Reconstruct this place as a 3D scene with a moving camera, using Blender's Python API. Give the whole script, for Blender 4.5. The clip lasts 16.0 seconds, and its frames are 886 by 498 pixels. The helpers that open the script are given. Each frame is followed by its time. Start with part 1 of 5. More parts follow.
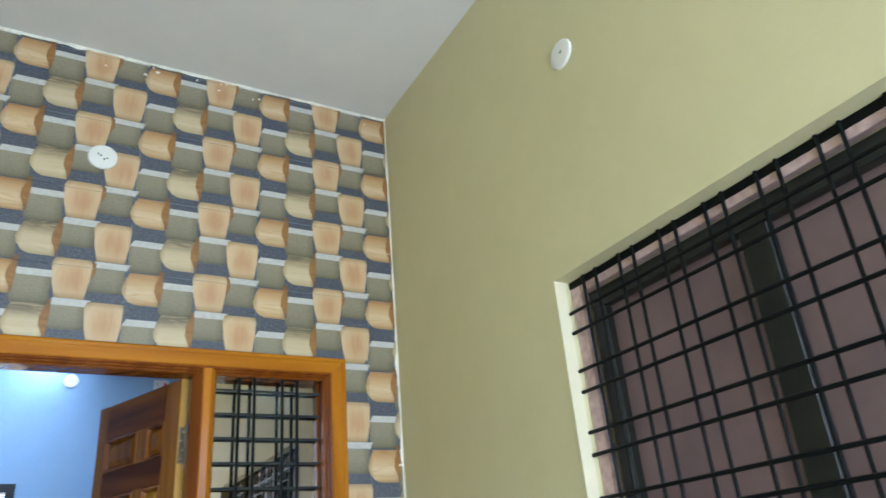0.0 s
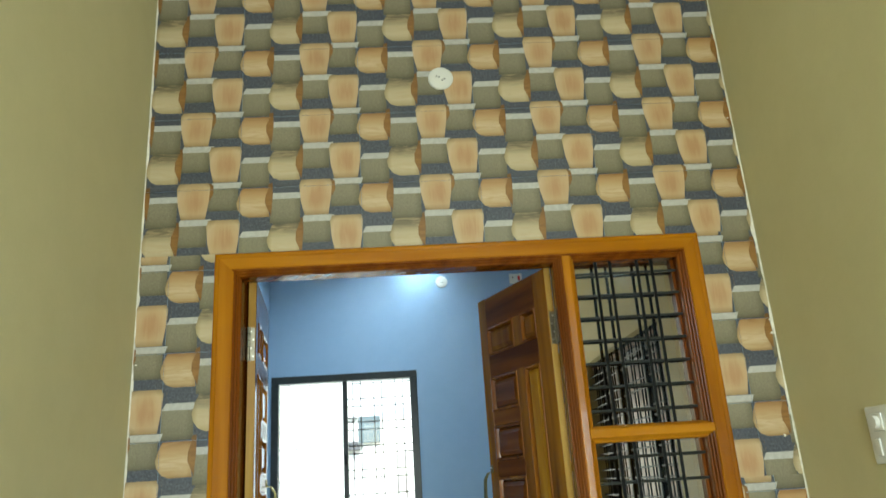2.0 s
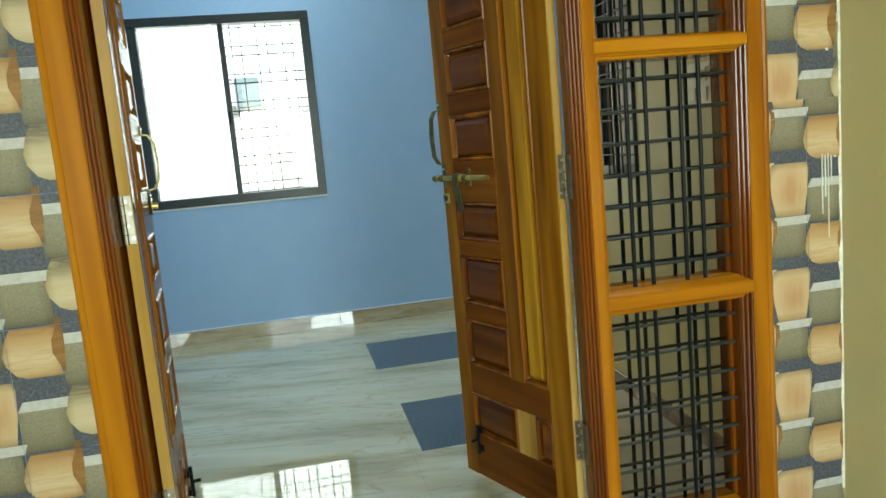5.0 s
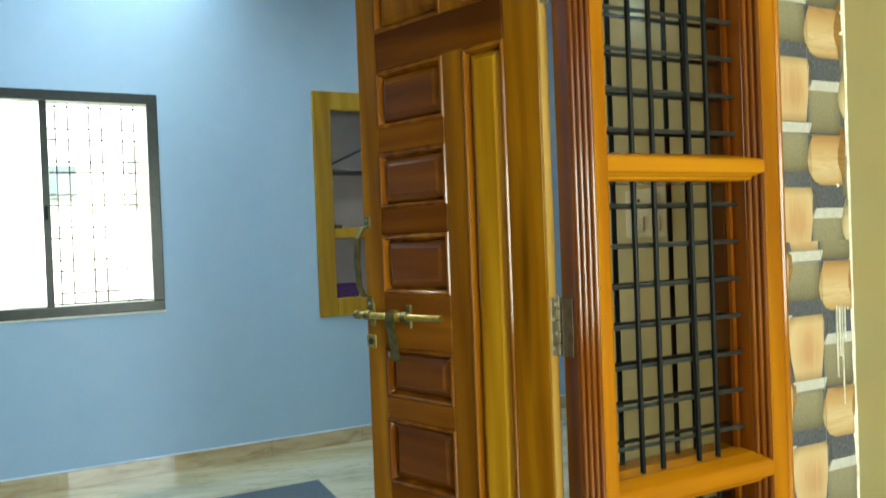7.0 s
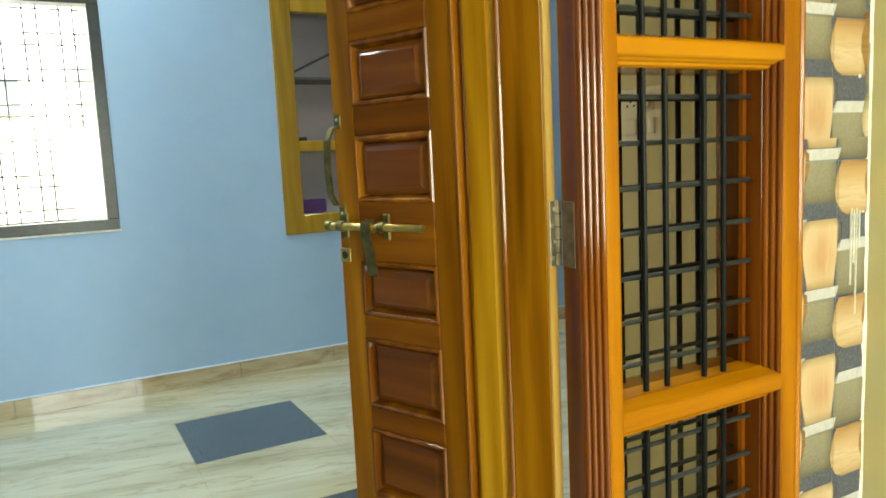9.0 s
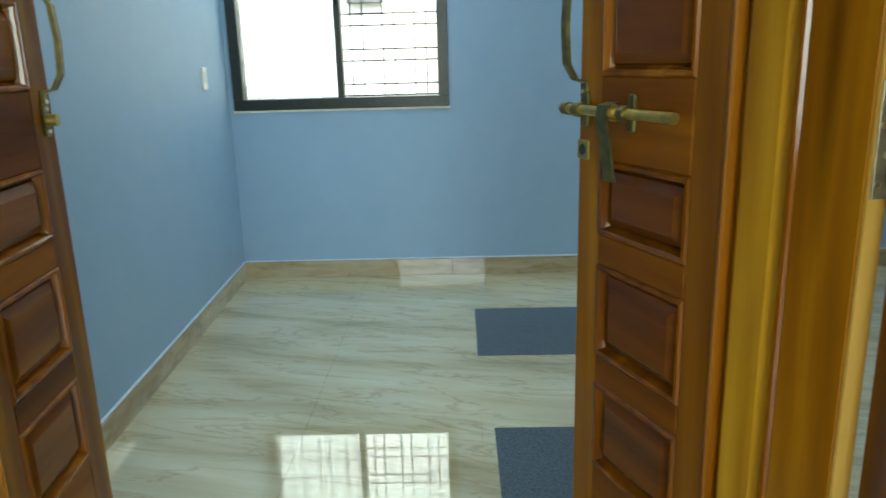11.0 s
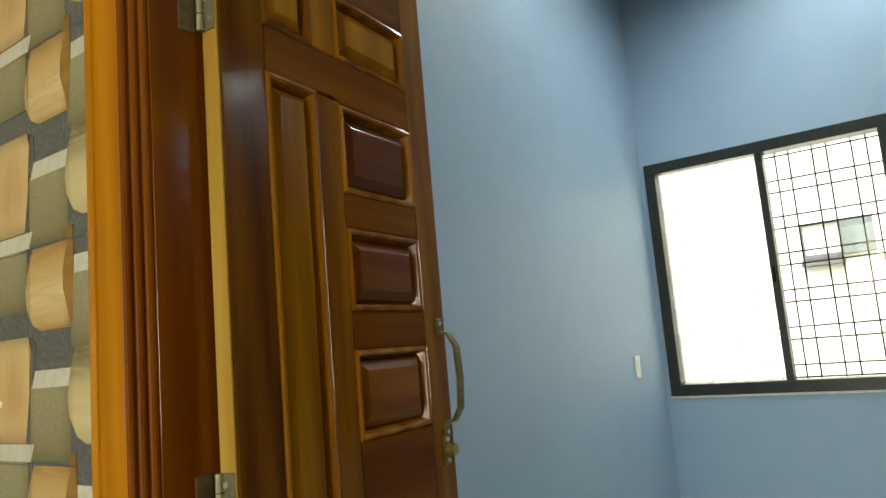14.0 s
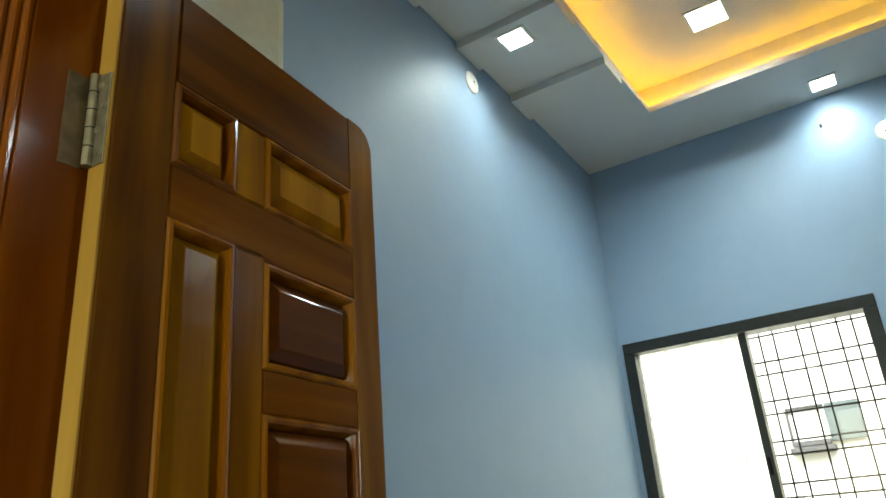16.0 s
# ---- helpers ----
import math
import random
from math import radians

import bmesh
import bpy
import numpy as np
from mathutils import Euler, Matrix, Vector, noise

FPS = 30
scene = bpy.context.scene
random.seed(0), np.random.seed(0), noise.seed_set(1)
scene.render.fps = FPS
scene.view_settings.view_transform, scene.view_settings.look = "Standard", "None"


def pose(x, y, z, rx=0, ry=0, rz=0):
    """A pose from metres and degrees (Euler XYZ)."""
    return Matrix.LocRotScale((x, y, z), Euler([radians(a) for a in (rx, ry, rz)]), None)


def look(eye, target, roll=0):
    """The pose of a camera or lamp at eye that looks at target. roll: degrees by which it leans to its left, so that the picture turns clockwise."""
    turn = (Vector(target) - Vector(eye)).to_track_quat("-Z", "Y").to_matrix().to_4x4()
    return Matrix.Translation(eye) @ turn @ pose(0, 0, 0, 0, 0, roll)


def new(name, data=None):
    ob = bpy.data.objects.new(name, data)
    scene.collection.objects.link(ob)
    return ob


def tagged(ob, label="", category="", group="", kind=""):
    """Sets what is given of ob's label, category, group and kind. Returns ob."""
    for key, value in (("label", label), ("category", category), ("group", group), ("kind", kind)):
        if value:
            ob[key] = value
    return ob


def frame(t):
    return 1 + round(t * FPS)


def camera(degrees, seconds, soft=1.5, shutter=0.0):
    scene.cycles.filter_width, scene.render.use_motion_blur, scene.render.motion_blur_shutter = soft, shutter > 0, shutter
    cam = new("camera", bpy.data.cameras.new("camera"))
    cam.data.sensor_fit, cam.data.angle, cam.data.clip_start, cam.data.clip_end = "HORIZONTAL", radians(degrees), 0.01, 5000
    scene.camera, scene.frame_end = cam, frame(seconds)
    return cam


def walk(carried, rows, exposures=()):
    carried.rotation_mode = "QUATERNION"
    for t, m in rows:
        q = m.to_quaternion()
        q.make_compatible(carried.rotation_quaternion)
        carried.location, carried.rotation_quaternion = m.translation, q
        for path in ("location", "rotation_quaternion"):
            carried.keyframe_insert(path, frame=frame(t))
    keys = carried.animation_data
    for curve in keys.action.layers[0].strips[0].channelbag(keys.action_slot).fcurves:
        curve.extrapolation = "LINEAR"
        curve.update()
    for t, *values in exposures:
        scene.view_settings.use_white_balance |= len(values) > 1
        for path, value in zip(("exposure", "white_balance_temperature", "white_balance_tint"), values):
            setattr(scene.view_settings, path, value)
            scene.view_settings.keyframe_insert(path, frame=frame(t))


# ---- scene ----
cam = camera(62.6, 16.0, soft=1.5, shutter=0.2)
PATH = [
    (0, (0.207, -0.044, 1.326), (1.139, 1.512, 2.168), -5.1),
    (0.5, (0.179, -0.053, 1.317), (0.829, 1.655, 2.128), -5.3),
    (1, (0.151, -0.064, 1.302), (0.538, 1.729, 2.099), -4.7),
    (1.5, (0.126, -0.076, 1.301), (0.265, 1.767, 2.066), -4.1),
    (2, (0.123, -0.072, 1.305), (0.238, 1.828, 1.92), -3.7),
    (2.5, (0.132, -0.047, 1.288), (0.235, 1.924, 1.607), -3.5),
    (3, (0.112, -0.016, 1.257), (0.234, 1.981, 1.276), -3.4),
    (3.5, (0.067, 0.048, 1.215), (0.265, 2.026, 0.994), -2.4),
    (4, (0.05, 0.213, 1.188), (0.281, 2.181, 0.918), -2.9),
    (4.2, (0.03, 0.31, 1.198), (0.283, 2.278, 0.949), -3.7),
    (6.3, (-0.14, 1.29, 1.254), (0.535, 3.144, 0.931), -2.4),
    (6.5, (-0.146, 1.332, 1.268), (0.575, 3.177, 0.992), -2.0),
    (7, (-0.189, 1.396, 1.299), (0.685, 3.195, 1.278), -2.2),
    (7.5, (-0.229, 1.43, 1.323), (0.722, 3.173, 1.562), -1.2),
    (8, (-0.266, 1.464, 1.323), (0.754, 3.166, 1.571), -1.5),
    (8.5, (-0.247, 1.518, 1.3), (0.813, 3.214, 1.31), -2.1),
    (8.7, (-0.21, 1.538, 1.283), (0.811, 3.255, 1.176), -2.3),
    (10.8, (0.227, 1.895, 1.202), (0.335, 3.829, 0.703), -1.5),
    (11, (0.255, 1.92, 1.202), (0.203, 3.856, 0.7), -1.6),
    (11.5, (0.382, 1.981, 1.217), (-0.171, 3.837, 0.718), -2.8),
    (12, (0.492, 1.984, 1.218), (-0.41, 3.695, 0.711), -5.0),
    (12.5, (0.509, 1.986, 1.224), (-0.565, 3.621, 0.803), -4.4),
    (13, (0.484, 2.0, 1.246), (-0.633, 3.641, 1.001), -3.9),
    (13.5, (0.423, 2.035, 1.274), (-0.734, 3.666, 1.278), -4.4),
    (14, (0.371, 2.066, 1.309), (-0.772, 3.684, 1.582), -4.9),
    (14.5, (0.323, 2.082, 1.308), (-0.792, 3.719, 1.581), -4.7),
    (15, (0.344, 2.094, 1.338), (-0.784, 3.688, 1.772), -3.8),
    (15.5, (0.330, 2.158, 1.347), (-0.727, 3.743, 1.953), -4.8),
    (16, (0.278, 2.280, 1.359), (-0.714, 3.856, 2.090), -4.7),
]
EXPOSURES = [(0.0, 2.22, 4950, 11), (0.5, 2.25, 5350, 8), (1.0, 2.15, 5700, 1), (1.5, 1.95, 5800, -1), (2.0, 1.90, 5900, -3), (2.5, 1.72, 5800, -6), (3.0, 1.72, 5750, -8), (4.2, 2.00, 5950, -7), (6.5, 2.50, 6200, -7), (7.5, 2.75, 6650, -6), (8.5, 2.92, 6950, -4), (11.0, 2.15, 6100, -7), (11.5, 2.05, 6250, -7), (12.0, 2.13, 6500, -3), (12.5, 2.25, 6800, -1), (14.0, 2.00, 7450, 0), (16.0, 1.90, 7150, -3)]
walk(cam, [(t, look(eye, target, roll)) for t, eye, target, roll in PATH], EXPOSURES)

# ---- plan, in metres: z = 0 is the floor of the blue hall ----
TILE_Y = 2.585         # face of the tiled wall, towards the porch
HALL_Y0 = 2.79         # face of the same wall, towards the hall
BACK_Y = 5.98          # back wall of the hall
HALL_X0, HALL_X1 = -1.006, 5.2
PORCH_X0, PORCH_X1 = -0.856, 1.515
PORCH_Y0 = -2.4
HALL_Z, PORCH_Z = 3.245, 3.40
PORCH_FLOOR = -0.10
FR_X0, FR_X1, FR_Z1 = -0.58, 1.285, 2.185   # outside of the door frame

# ---- world, sun, large lights ----
world = bpy.data.worlds.new("sky")
scene.world = world
world.use_nodes = True
wn = world.node_tree.nodes
sky = wn.new("ShaderNodeTexSky")
sky.sky_type = 'NISHITA'
sky.sun_disc = False
sky.sun_elevation, sky.sun_rotation = radians(48), radians(200)
sky.air_density, sky.dust_density = 1.0, 3.0
world.node_tree.links.new(sky.outputs[0], wn["Background"].inputs[0])
wn["Background"].inputs[1].default_value = 0.15

sun = new("sun", bpy.data.lights.new("sun", "SUN"))
sun.data.energy, sun.data.angle, sun.data.color = 2.2, radians(12), (1.0, 0.95, 0.88)
sun.matrix_world = look((0, 0, 0), (-0.25, 0.62, -0.74))


def area_light(name, m, sx, sy, watts, color):
    ob = new(name, bpy.data.lights.new(name, "AREA"))
    ob.data.shape, ob.data.size, ob.data.size_y = 'RECTANGLE', sx, sy
    ob.data.energy, ob.data.color = watts, color
    ob.matrix_world = m
    return ob


# daylight through the open side of the porch and through the hall window
area_light("porch_daylight", look((0.75, PORCH_Y0 + 0.15, 1.25), (-0.6, 2.6, 1.15)), 1.4, 1.4, 26, (0.95, 1.0, 0.97))
area_light("window_daylight", look((-0.39, BACK_Y + 0.30, 1.58), (-0.39, 3, 1.3)), 1.05, 1.05, 0.3, (0.92, 0.97, 1.0))


# ---- materials ----
class Nodes:
    def __init__(self, name, rough=0.5, metal=0.0, color=(0.8, 0.8, 0.8), coat=0.0, spec=0.5):
        self.m = bpy.data.materials.new(name)
        self.m.use_nodes = True
        self.t = self.m.node_tree
        self.b = self.t.nodes["Principled BSDF"]
        self.b.inputs["Roughness"].default_value = rough
        self.b.inputs["Metallic"].default_value = metal
        self.b.inputs["Base Color"].default_value = (*color, 1)
        self.b.inputs["Coat Weight"].default_value = coat
        self.b.inputs["Coat Roughness"].default_value = 0.06
        self.b.inputs["Specular IOR Level"].default_value = spec

    def node(self, kind, **sets):
        n = self.t.nodes.new(kind)
        for k, v in sets.items():
            if k in n.inputs:
                n.inputs[k].default_value = v
        return n

    def link(self, a, b):
        self.t.links.new(a, b)

    def coords(self, kind="Object", scale=(1, 1, 1), rot=(0, 0, 0)):
        c = self.node("ShaderNodeTexCoord")
        mp = self.node("ShaderNodeMapping")
        mp.inputs["Scale"].default_value = scale
        mp.inputs["Rotation"].default_value = rot
        self.link(c.outputs[kind], mp.inputs[0])
        return mp.outputs[0]

    def world_coords(self, scale=(1, 1, 1), rot=(0, 0, 0)):
        g = self.node("ShaderNodeNewGeometry")
        mp = self.node("ShaderNodeMapping")
        mp.inputs["Scale"].default_value = scale
        mp.inputs["Rotation"].default_value = rot
        self.link(g.outputs["Position"], mp.inputs[0])
        return mp.outputs[0]

    def noise(self, vec, scale, detail=4.0, rough=0.55, distortion=0.0):
        n = self.node("ShaderNodeTexNoise")
        n.inputs["Scale"].default_value, n.inputs["Detail"].default_value = scale, detail
        n.inputs["Roughness"].default_value, n.inputs["Distortion"].default_value = rough, distortion
        self.link(vec, n.inputs["Vector"])
        return n.outputs["Fac"]

    def ramp(self, fac, stops):
        r = self.node("ShaderNodeValToRGB")
        el = r.color_ramp.elements
        el[0].position, el[0].color = stops[0][0], (*stops[0][1], 1)
        el[1].position, el[1].color = stops[-1][0], (*stops[-1][1], 1)
        for p, c in stops[1:-1]:
            e = el.new(p)
            e.color = (*c, 1)
        self.link(fac, r.inputs[0])
        return r.outputs["Color"]

    def mix(self, fac, a, b, blend='MIX'):
        n = self.node("ShaderNodeMix")
        n.data_type, n.blend_type = 'RGBA', blend
        for sock, v in ((n.inputs[0], fac), (n.inputs[6], a), (n.inputs[7], b)):
            if isinstance(v, (int, float)):
                sock.default_value = v
            elif isinstance(v, tuple):
                sock.default_value = (*v, 1)
            else:
                self.link(v, sock)
        return n.outputs[2]

    def math(self, op, a, b=0.0):
        n = self.node("ShaderNodeMath")
        n.operation = op
        for sock, v in ((n.inputs[0], a), (n.inputs[1], b)):
            if isinstance(v, (int, float)):
                sock.default_value = v
            else:
                self.link(v, sock)
        return n.outputs[0]

    def color(self, c):
        self.link(c, self.b.inputs["Base Color"])

    def rough(self, r):
        self.link(r, self.b.inputs["Roughness"])

    def bump(self, h, strength, distance=0.002):
        n = self.node("ShaderNodeBump")
        n.inputs["Strength"].default_value, n.inputs["Distance"].default_value = strength, distance
        self.link(h, n.inputs["Height"])
        self.link(n.outputs[0], self.b.inputs["Normal"])


def wall_paint(name, a, b, rough=0.55):
    n = Nodes(name, rough)
    v = n.world_coords()
    big, fine = n.noise(v, 1.3, 5), n.noise(v, 90, 3)
    dab = n.noise(v, 6.0, 6, 0.7)
    n.color(n.mix(n.ramp(n.math('ADD', n.math('MULTIPLY', big, 0.45), n.math('MULTIPLY', dab, 0.55)), [(0.35, (0, 0, 0)), (0.7, (1, 1, 1))]), a, b))
    n.rough(n.math('MULTIPLY_ADD', big, 0.2))
    n.t.nodes[-1].inputs[2].default_value = rough - 0.1
    h = n.math('ADD', fine, n.math('MULTIPLY', n.noise(v, 9, 3), 2.5))
    n.bump(h, 0.2, 0.002)
    return n.m


def teak(name, dark, mid, light, along='Z', scale=1.0, coat=0.2, rough=0.22, spec=0.03):
    """Varnished wood: long streaks, annual rings and darker heartwood patches."""
    n = Nodes(name, rough, coat=coat, spec=spec)
    st = {'Z': (8, 8, 0.55), 'X': (0.55, 8, 8), 'Y': (8, 0.55, 8)}[along]
    info = n.node("ShaderNodeObjectInfo")
    v = n.coords("Object", tuple(c * scale for c in st))
    add = n.node("ShaderNodeVectorMath")
    add.operation = 'ADD'
    jump = n.node("ShaderNodeCombineXYZ")
    r = n.math('MULTIPLY', info.outputs["Random"], 23.0)
    for i in range(3):
        n.link(r, jump.inputs[i])
    n.link(v, add.inputs[0])
    n.link(jump.outputs[0], add.inputs[1])
    v = add.outputs[0]
    broad = n.noise(v, 1.0, 4, 0.55, 0.8)
    w = n.node("ShaderNodeTexWave")
    w.wave_type, w.bands_direction = 'BANDS', 'DIAGONAL'
    w.inputs["Scale"].default_value, w.inputs["Distortion"].default_value = 0.9, 9.0
    w.inputs["Detail"].default_value, w.inputs["Detail Scale"].default_value = 3.0, 0.8
    n.link(v, w.inputs["Vector"])
    fibre = n.noise(v, 9, 3, 0.7)
    f = n.math('ADD', n.math('MULTIPLY', broad, 0.72), n.math('ADD', n.math('MULTIPLY', w.outputs["Fac"], 0.12), n.math('MULTIPLY', fibre, 0.14)))
    tone = n.math('ADD', f, n.math('MULTIPLY', n.math('SUBTRACT', info.outputs["Random"], 0.5), 0.22))
    body = n.ramp(tone, [(0.27, dark), (0.53, mid), (0.79, light)])
    # small dark knots drawn out along the grain
    kv = n.node("ShaderNodeTexVoronoi")
    kv.inputs["Scale"].default_value = 0.62
    n.link(v, kv.inputs["Vector"])
    knot = n.ramp(kv.outputs["Distance"], [(0.03, (1, 1, 1)), (0.10, (0, 0, 0))])
    n.color(n.mix(n.math('MULTIPLY', knot, 0.75), body, tuple(c * 0.45 for c in dark)))
    brush = n.noise(n.coords("Object"), 240, 2, 0.6)
    n.bump(n.math('ADD', n.math('MULTIPLY', fibre, 0.5), brush), 0.16, 0.0008)
    n.link(n.t.nodes[-1].outputs[0], n.b.inputs["Coat Normal"])
    return n.m


BLUE = wall_paint("blue_paint", (0.258, 0.375, 0.535), (0.296, 0.412, 0.567))
CREAM = wall_paint("cream_paint", (0.58, 0.53, 0.295), (0.635, 0.58, 0.335))
WHITE_CEIL = wall_paint("ceiling_paint", (0.68, 0.66, 0.63), (0.74, 0.72, 0.69), 0.7)
CREAM_EDGE = wall_paint("cream_reveal_paint", (0.66, 0.60, 0.40), (0.70, 0.64, 0.44))
MAGENTA = wall_paint("magenta_paint", (0.30, 0.03, 0.13), (0.36, 0.045, 0.17))
OUT_WALL = wall_paint("white_outside_paint", (0.78, 0.78, 0.76), (0.86, 0.86, 0.84), 0.8)

FRAME = (0.265, 0.088, 0.003), (0.40, 0.150, 0.004), (0.53, 0.232, 0.008)
FRAME_WOOD = teak("frame_teak", *FRAME, coat=0.45)
FRAME_WOOD_X = teak("frame_teak_across", *FRAME, along='X', coat=0.45)
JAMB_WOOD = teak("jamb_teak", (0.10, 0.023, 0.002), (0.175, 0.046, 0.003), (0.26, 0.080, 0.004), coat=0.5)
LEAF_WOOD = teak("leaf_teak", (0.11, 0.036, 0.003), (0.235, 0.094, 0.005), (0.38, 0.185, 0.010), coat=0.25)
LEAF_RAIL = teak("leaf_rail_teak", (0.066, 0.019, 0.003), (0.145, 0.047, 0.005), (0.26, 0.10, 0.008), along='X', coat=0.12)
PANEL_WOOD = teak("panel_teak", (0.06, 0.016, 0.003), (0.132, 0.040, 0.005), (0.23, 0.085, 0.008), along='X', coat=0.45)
STILE_WOOD = teak("stile_teak", (0.06, 0.017, 0.002), (0.165, 0.060, 0.004), (0.31, 0.135, 0.008), coat=0.28)
GOLD_WOOD = teak("golden_teak", (0.16, 0.06, 0.003), (0.33, 0.16, 0.008), (0.48, 0.27, 0.018), coat=0.3)
BEAD_WOOD = teak("bead_teak", (0.095, 0.026, 0.002), (0.20, 0.066, 0.004), (0.35, 0.145, 0.009), coat=0.5)
SAP_WOOD = teak("sapwood", (0.25, 0.125, 0.018), (0.43, 0.255, 0.055), (0.58, 0.40, 0.13))
SHELF_WOOD = teak("shelf_wood", (0.21, 0.115, 0.012), (0.32, 0.185, 0.018), (0.40, 0.25, 0.035), coat=0.3)


def simple(name, color, rough, metal=0.0, vary=0.25, scale=40, bump=0.1, coat=0.0, spec=0.5):
    n = Nodes(name, rough, metal, color, coat, spec)
    v = n.coords()
    f = n.noise(v, scale, 4)
    lo = tuple(c * (1 - vary) for c in color)
    hi = tuple(min(1, c * (1 + vary)) for c in color)
    n.color(n.mix(n.ramp(f, [(0.3, (0, 0, 0)), (0.7, (1, 1, 1))]), lo, hi))
    n.bump(f, bump, 0.0006)
    return n.m


BLACK_STEEL = simple("black_enamel", (0.005, 0.006, 0.006), 0.4, 0.0, 0.4, spec=0.12)
DUSTY_STEEL = simple("dusty_black_enamel", (0.017, 0.020, 0.018), 0.5, 0.0, 0.5)
WINDOW_FRAME = simple("dark_window_enamel", (0.016, 0.019, 0.018), 0.35, 0.0, 0.3)
BRASS = simple("antique_brass", (0.16, 0.135, 0.05), 0.36, 0.85, 0.35)
BRASS_PALE = simple("pale_brass", (0.42, 0.33, 0.10), 0.32, 0.9, 0.25)
STEEL = simple("hinge_steel", (0.31, 0.285, 0.22), 0.42, 0.85, 0.3)
PLATE = simple("dark_hinge_plate", (0.14, 0.10, 0.055), 0.5, 0.4, 0.4)
SCREW = simple("bright_screw", (0.7, 0.68, 0.62), 0.3, 1.0, 0.1)
CHROME = simple("chrome", (0.7, 0.7, 0.68), 0.15, 1.0, 0.05)
WHITE_PLASTIC = simple("white_plastic", (0.78, 0.77, 0.72), 0.35, 0.0, 0.04, 12, 0.02)
GREY_PLASTIC = simple("pale_grey_plastic", (0.60, 0.61, 0.58), 0.4, 0.0, 0.05, 12, 0.02)
RED_PLASTIC = simple("red_plastic", (0.6, 0.03, 0.02), 0.4)
HOLE = simple("dark_hole", (0.02, 0.02, 0.02), 0.8)
PLASTER = simple("rough_white_plaster", (0.78, 0.75, 0.66), 0.8, 0.0, 0.15, 60, 0.6)
CABLE = simple("grey_cable", (0.10, 0.10, 0.11), 0.5)
DARK_SLAB = simple("dark_grey_granite", (0.06, 0.075, 0.095), 0.14, 0.0, 0.35, 120, 0.02)
PURPLE = simple("purple_cloth", (0.06, 0.02, 0.11), 0.8)
NICHE = wall_paint("niche_paint", (0.42, 0.36, 0.36), (0.48, 0.41, 0.41))
MAUVE_GLASS = simple("mauve_film_glass", (0.22, 0.15, 0.155), 0.3, 0.0, 0.25, 3, 0.0)
BROWN_DOOR = teak("red_brown_door", (0.16, 0.05, 0.025), (0.26, 0.085, 0.045), (0.36, 0.13, 0.07))


def floor_tile():
    """Polished beige vitrified tile with slanting veins."""
    n = Nodes("beige_vitrified_tile", 0.02, coat=0.6, spec=0.9)
    n.b.inputs["Coat Roughness"].default_value = 0.01
    v = n.world_coords((1, 1, 1), (0, 0, radians(14)))
    st = n.node("ShaderNodeMapping")
    st.inputs["Scale"].default_value = (0.55, 3.2, 1)
    n.link(v, st.inputs[0])
    cloud = n.noise(st.outputs[0], 1.6, 6, 0.6, 0.5)
    vein = n.noise(st.outputs[0], 2.3, 5, 0.6, 1.3)
    base = n.ramp(cloud, [(0.3, (0.28, 0.235, 0.135)), (0.48, (0.40, 0.365, 0.245)), (0.7, (0.49, 0.46, 0.34))])
    line = n.ramp(vein, [(0.475, (0, 0, 0)), (0.5, (1, 1, 1)), (0.525, (0, 0, 0))])
    n.color(n.mix(n.math('MULTIPLY', line, 0.45), base, (0.21, 0.15, 0.075)))
    n.rough(n.math('MULTIPLY_ADD', n.noise(v, 3, 3), 0.02))
    n.t.nodes[-1].inputs[2].default_value = 0.008
    n.bump(n.noise(v, 2.2, 2), 0.03, 0.003)
    return n.m


def skirting_tile():
    n = Nodes("skirting_marble", 0.03, coat=0.4, spec=0.7)
    n.b.inputs["Coat Roughness"].default_value = 0.01
    v = n.world_coords((1.2, 1.2, 5))
    f, g = n.noise(v, 3, 6, 0.6, 0.9), n.noise(v, 1.2, 3)
    a = n.ramp(f, [(0.3, (0.27, 0.19, 0.10)), (0.5, (0.40, 0.32, 0.20)), (0.72, (0.47, 0.40, 0.28))])
    n.color(n.mix(n.math('MULTIPLY', n.ramp(g, [(0.55, (0, 0, 0)), (0.62, (1, 1, 1))]), 0.5), a, (0.25, 0.15, 0.06)))
    return n.m


FLOOR_TILE, SKIRTING = floor_tile(), skirting_tile()
PORCH_TILE = simple("porch_floor_tile", (0.42, 0.38, 0.32), 0.3, 0.0, 0.2, 6, 0.02)
MAROON_SKIRT = simple("maroon_marble", (0.22, 0.15, 0.11), 0.25, 0.0, 0.5, 14, 0.0)


# prints of the wall tiles; the UV of each piece runs 0 to 1 across and down it
def print_uv(n):
    c = n.node("ShaderNodeTexCoord")
    s = n.node("ShaderNodeSeparateXYZ")
    n.link(c.outputs["UV"], s.inputs[0])
    return c.outputs["UV"], s.outputs[0], s.outputs[1]


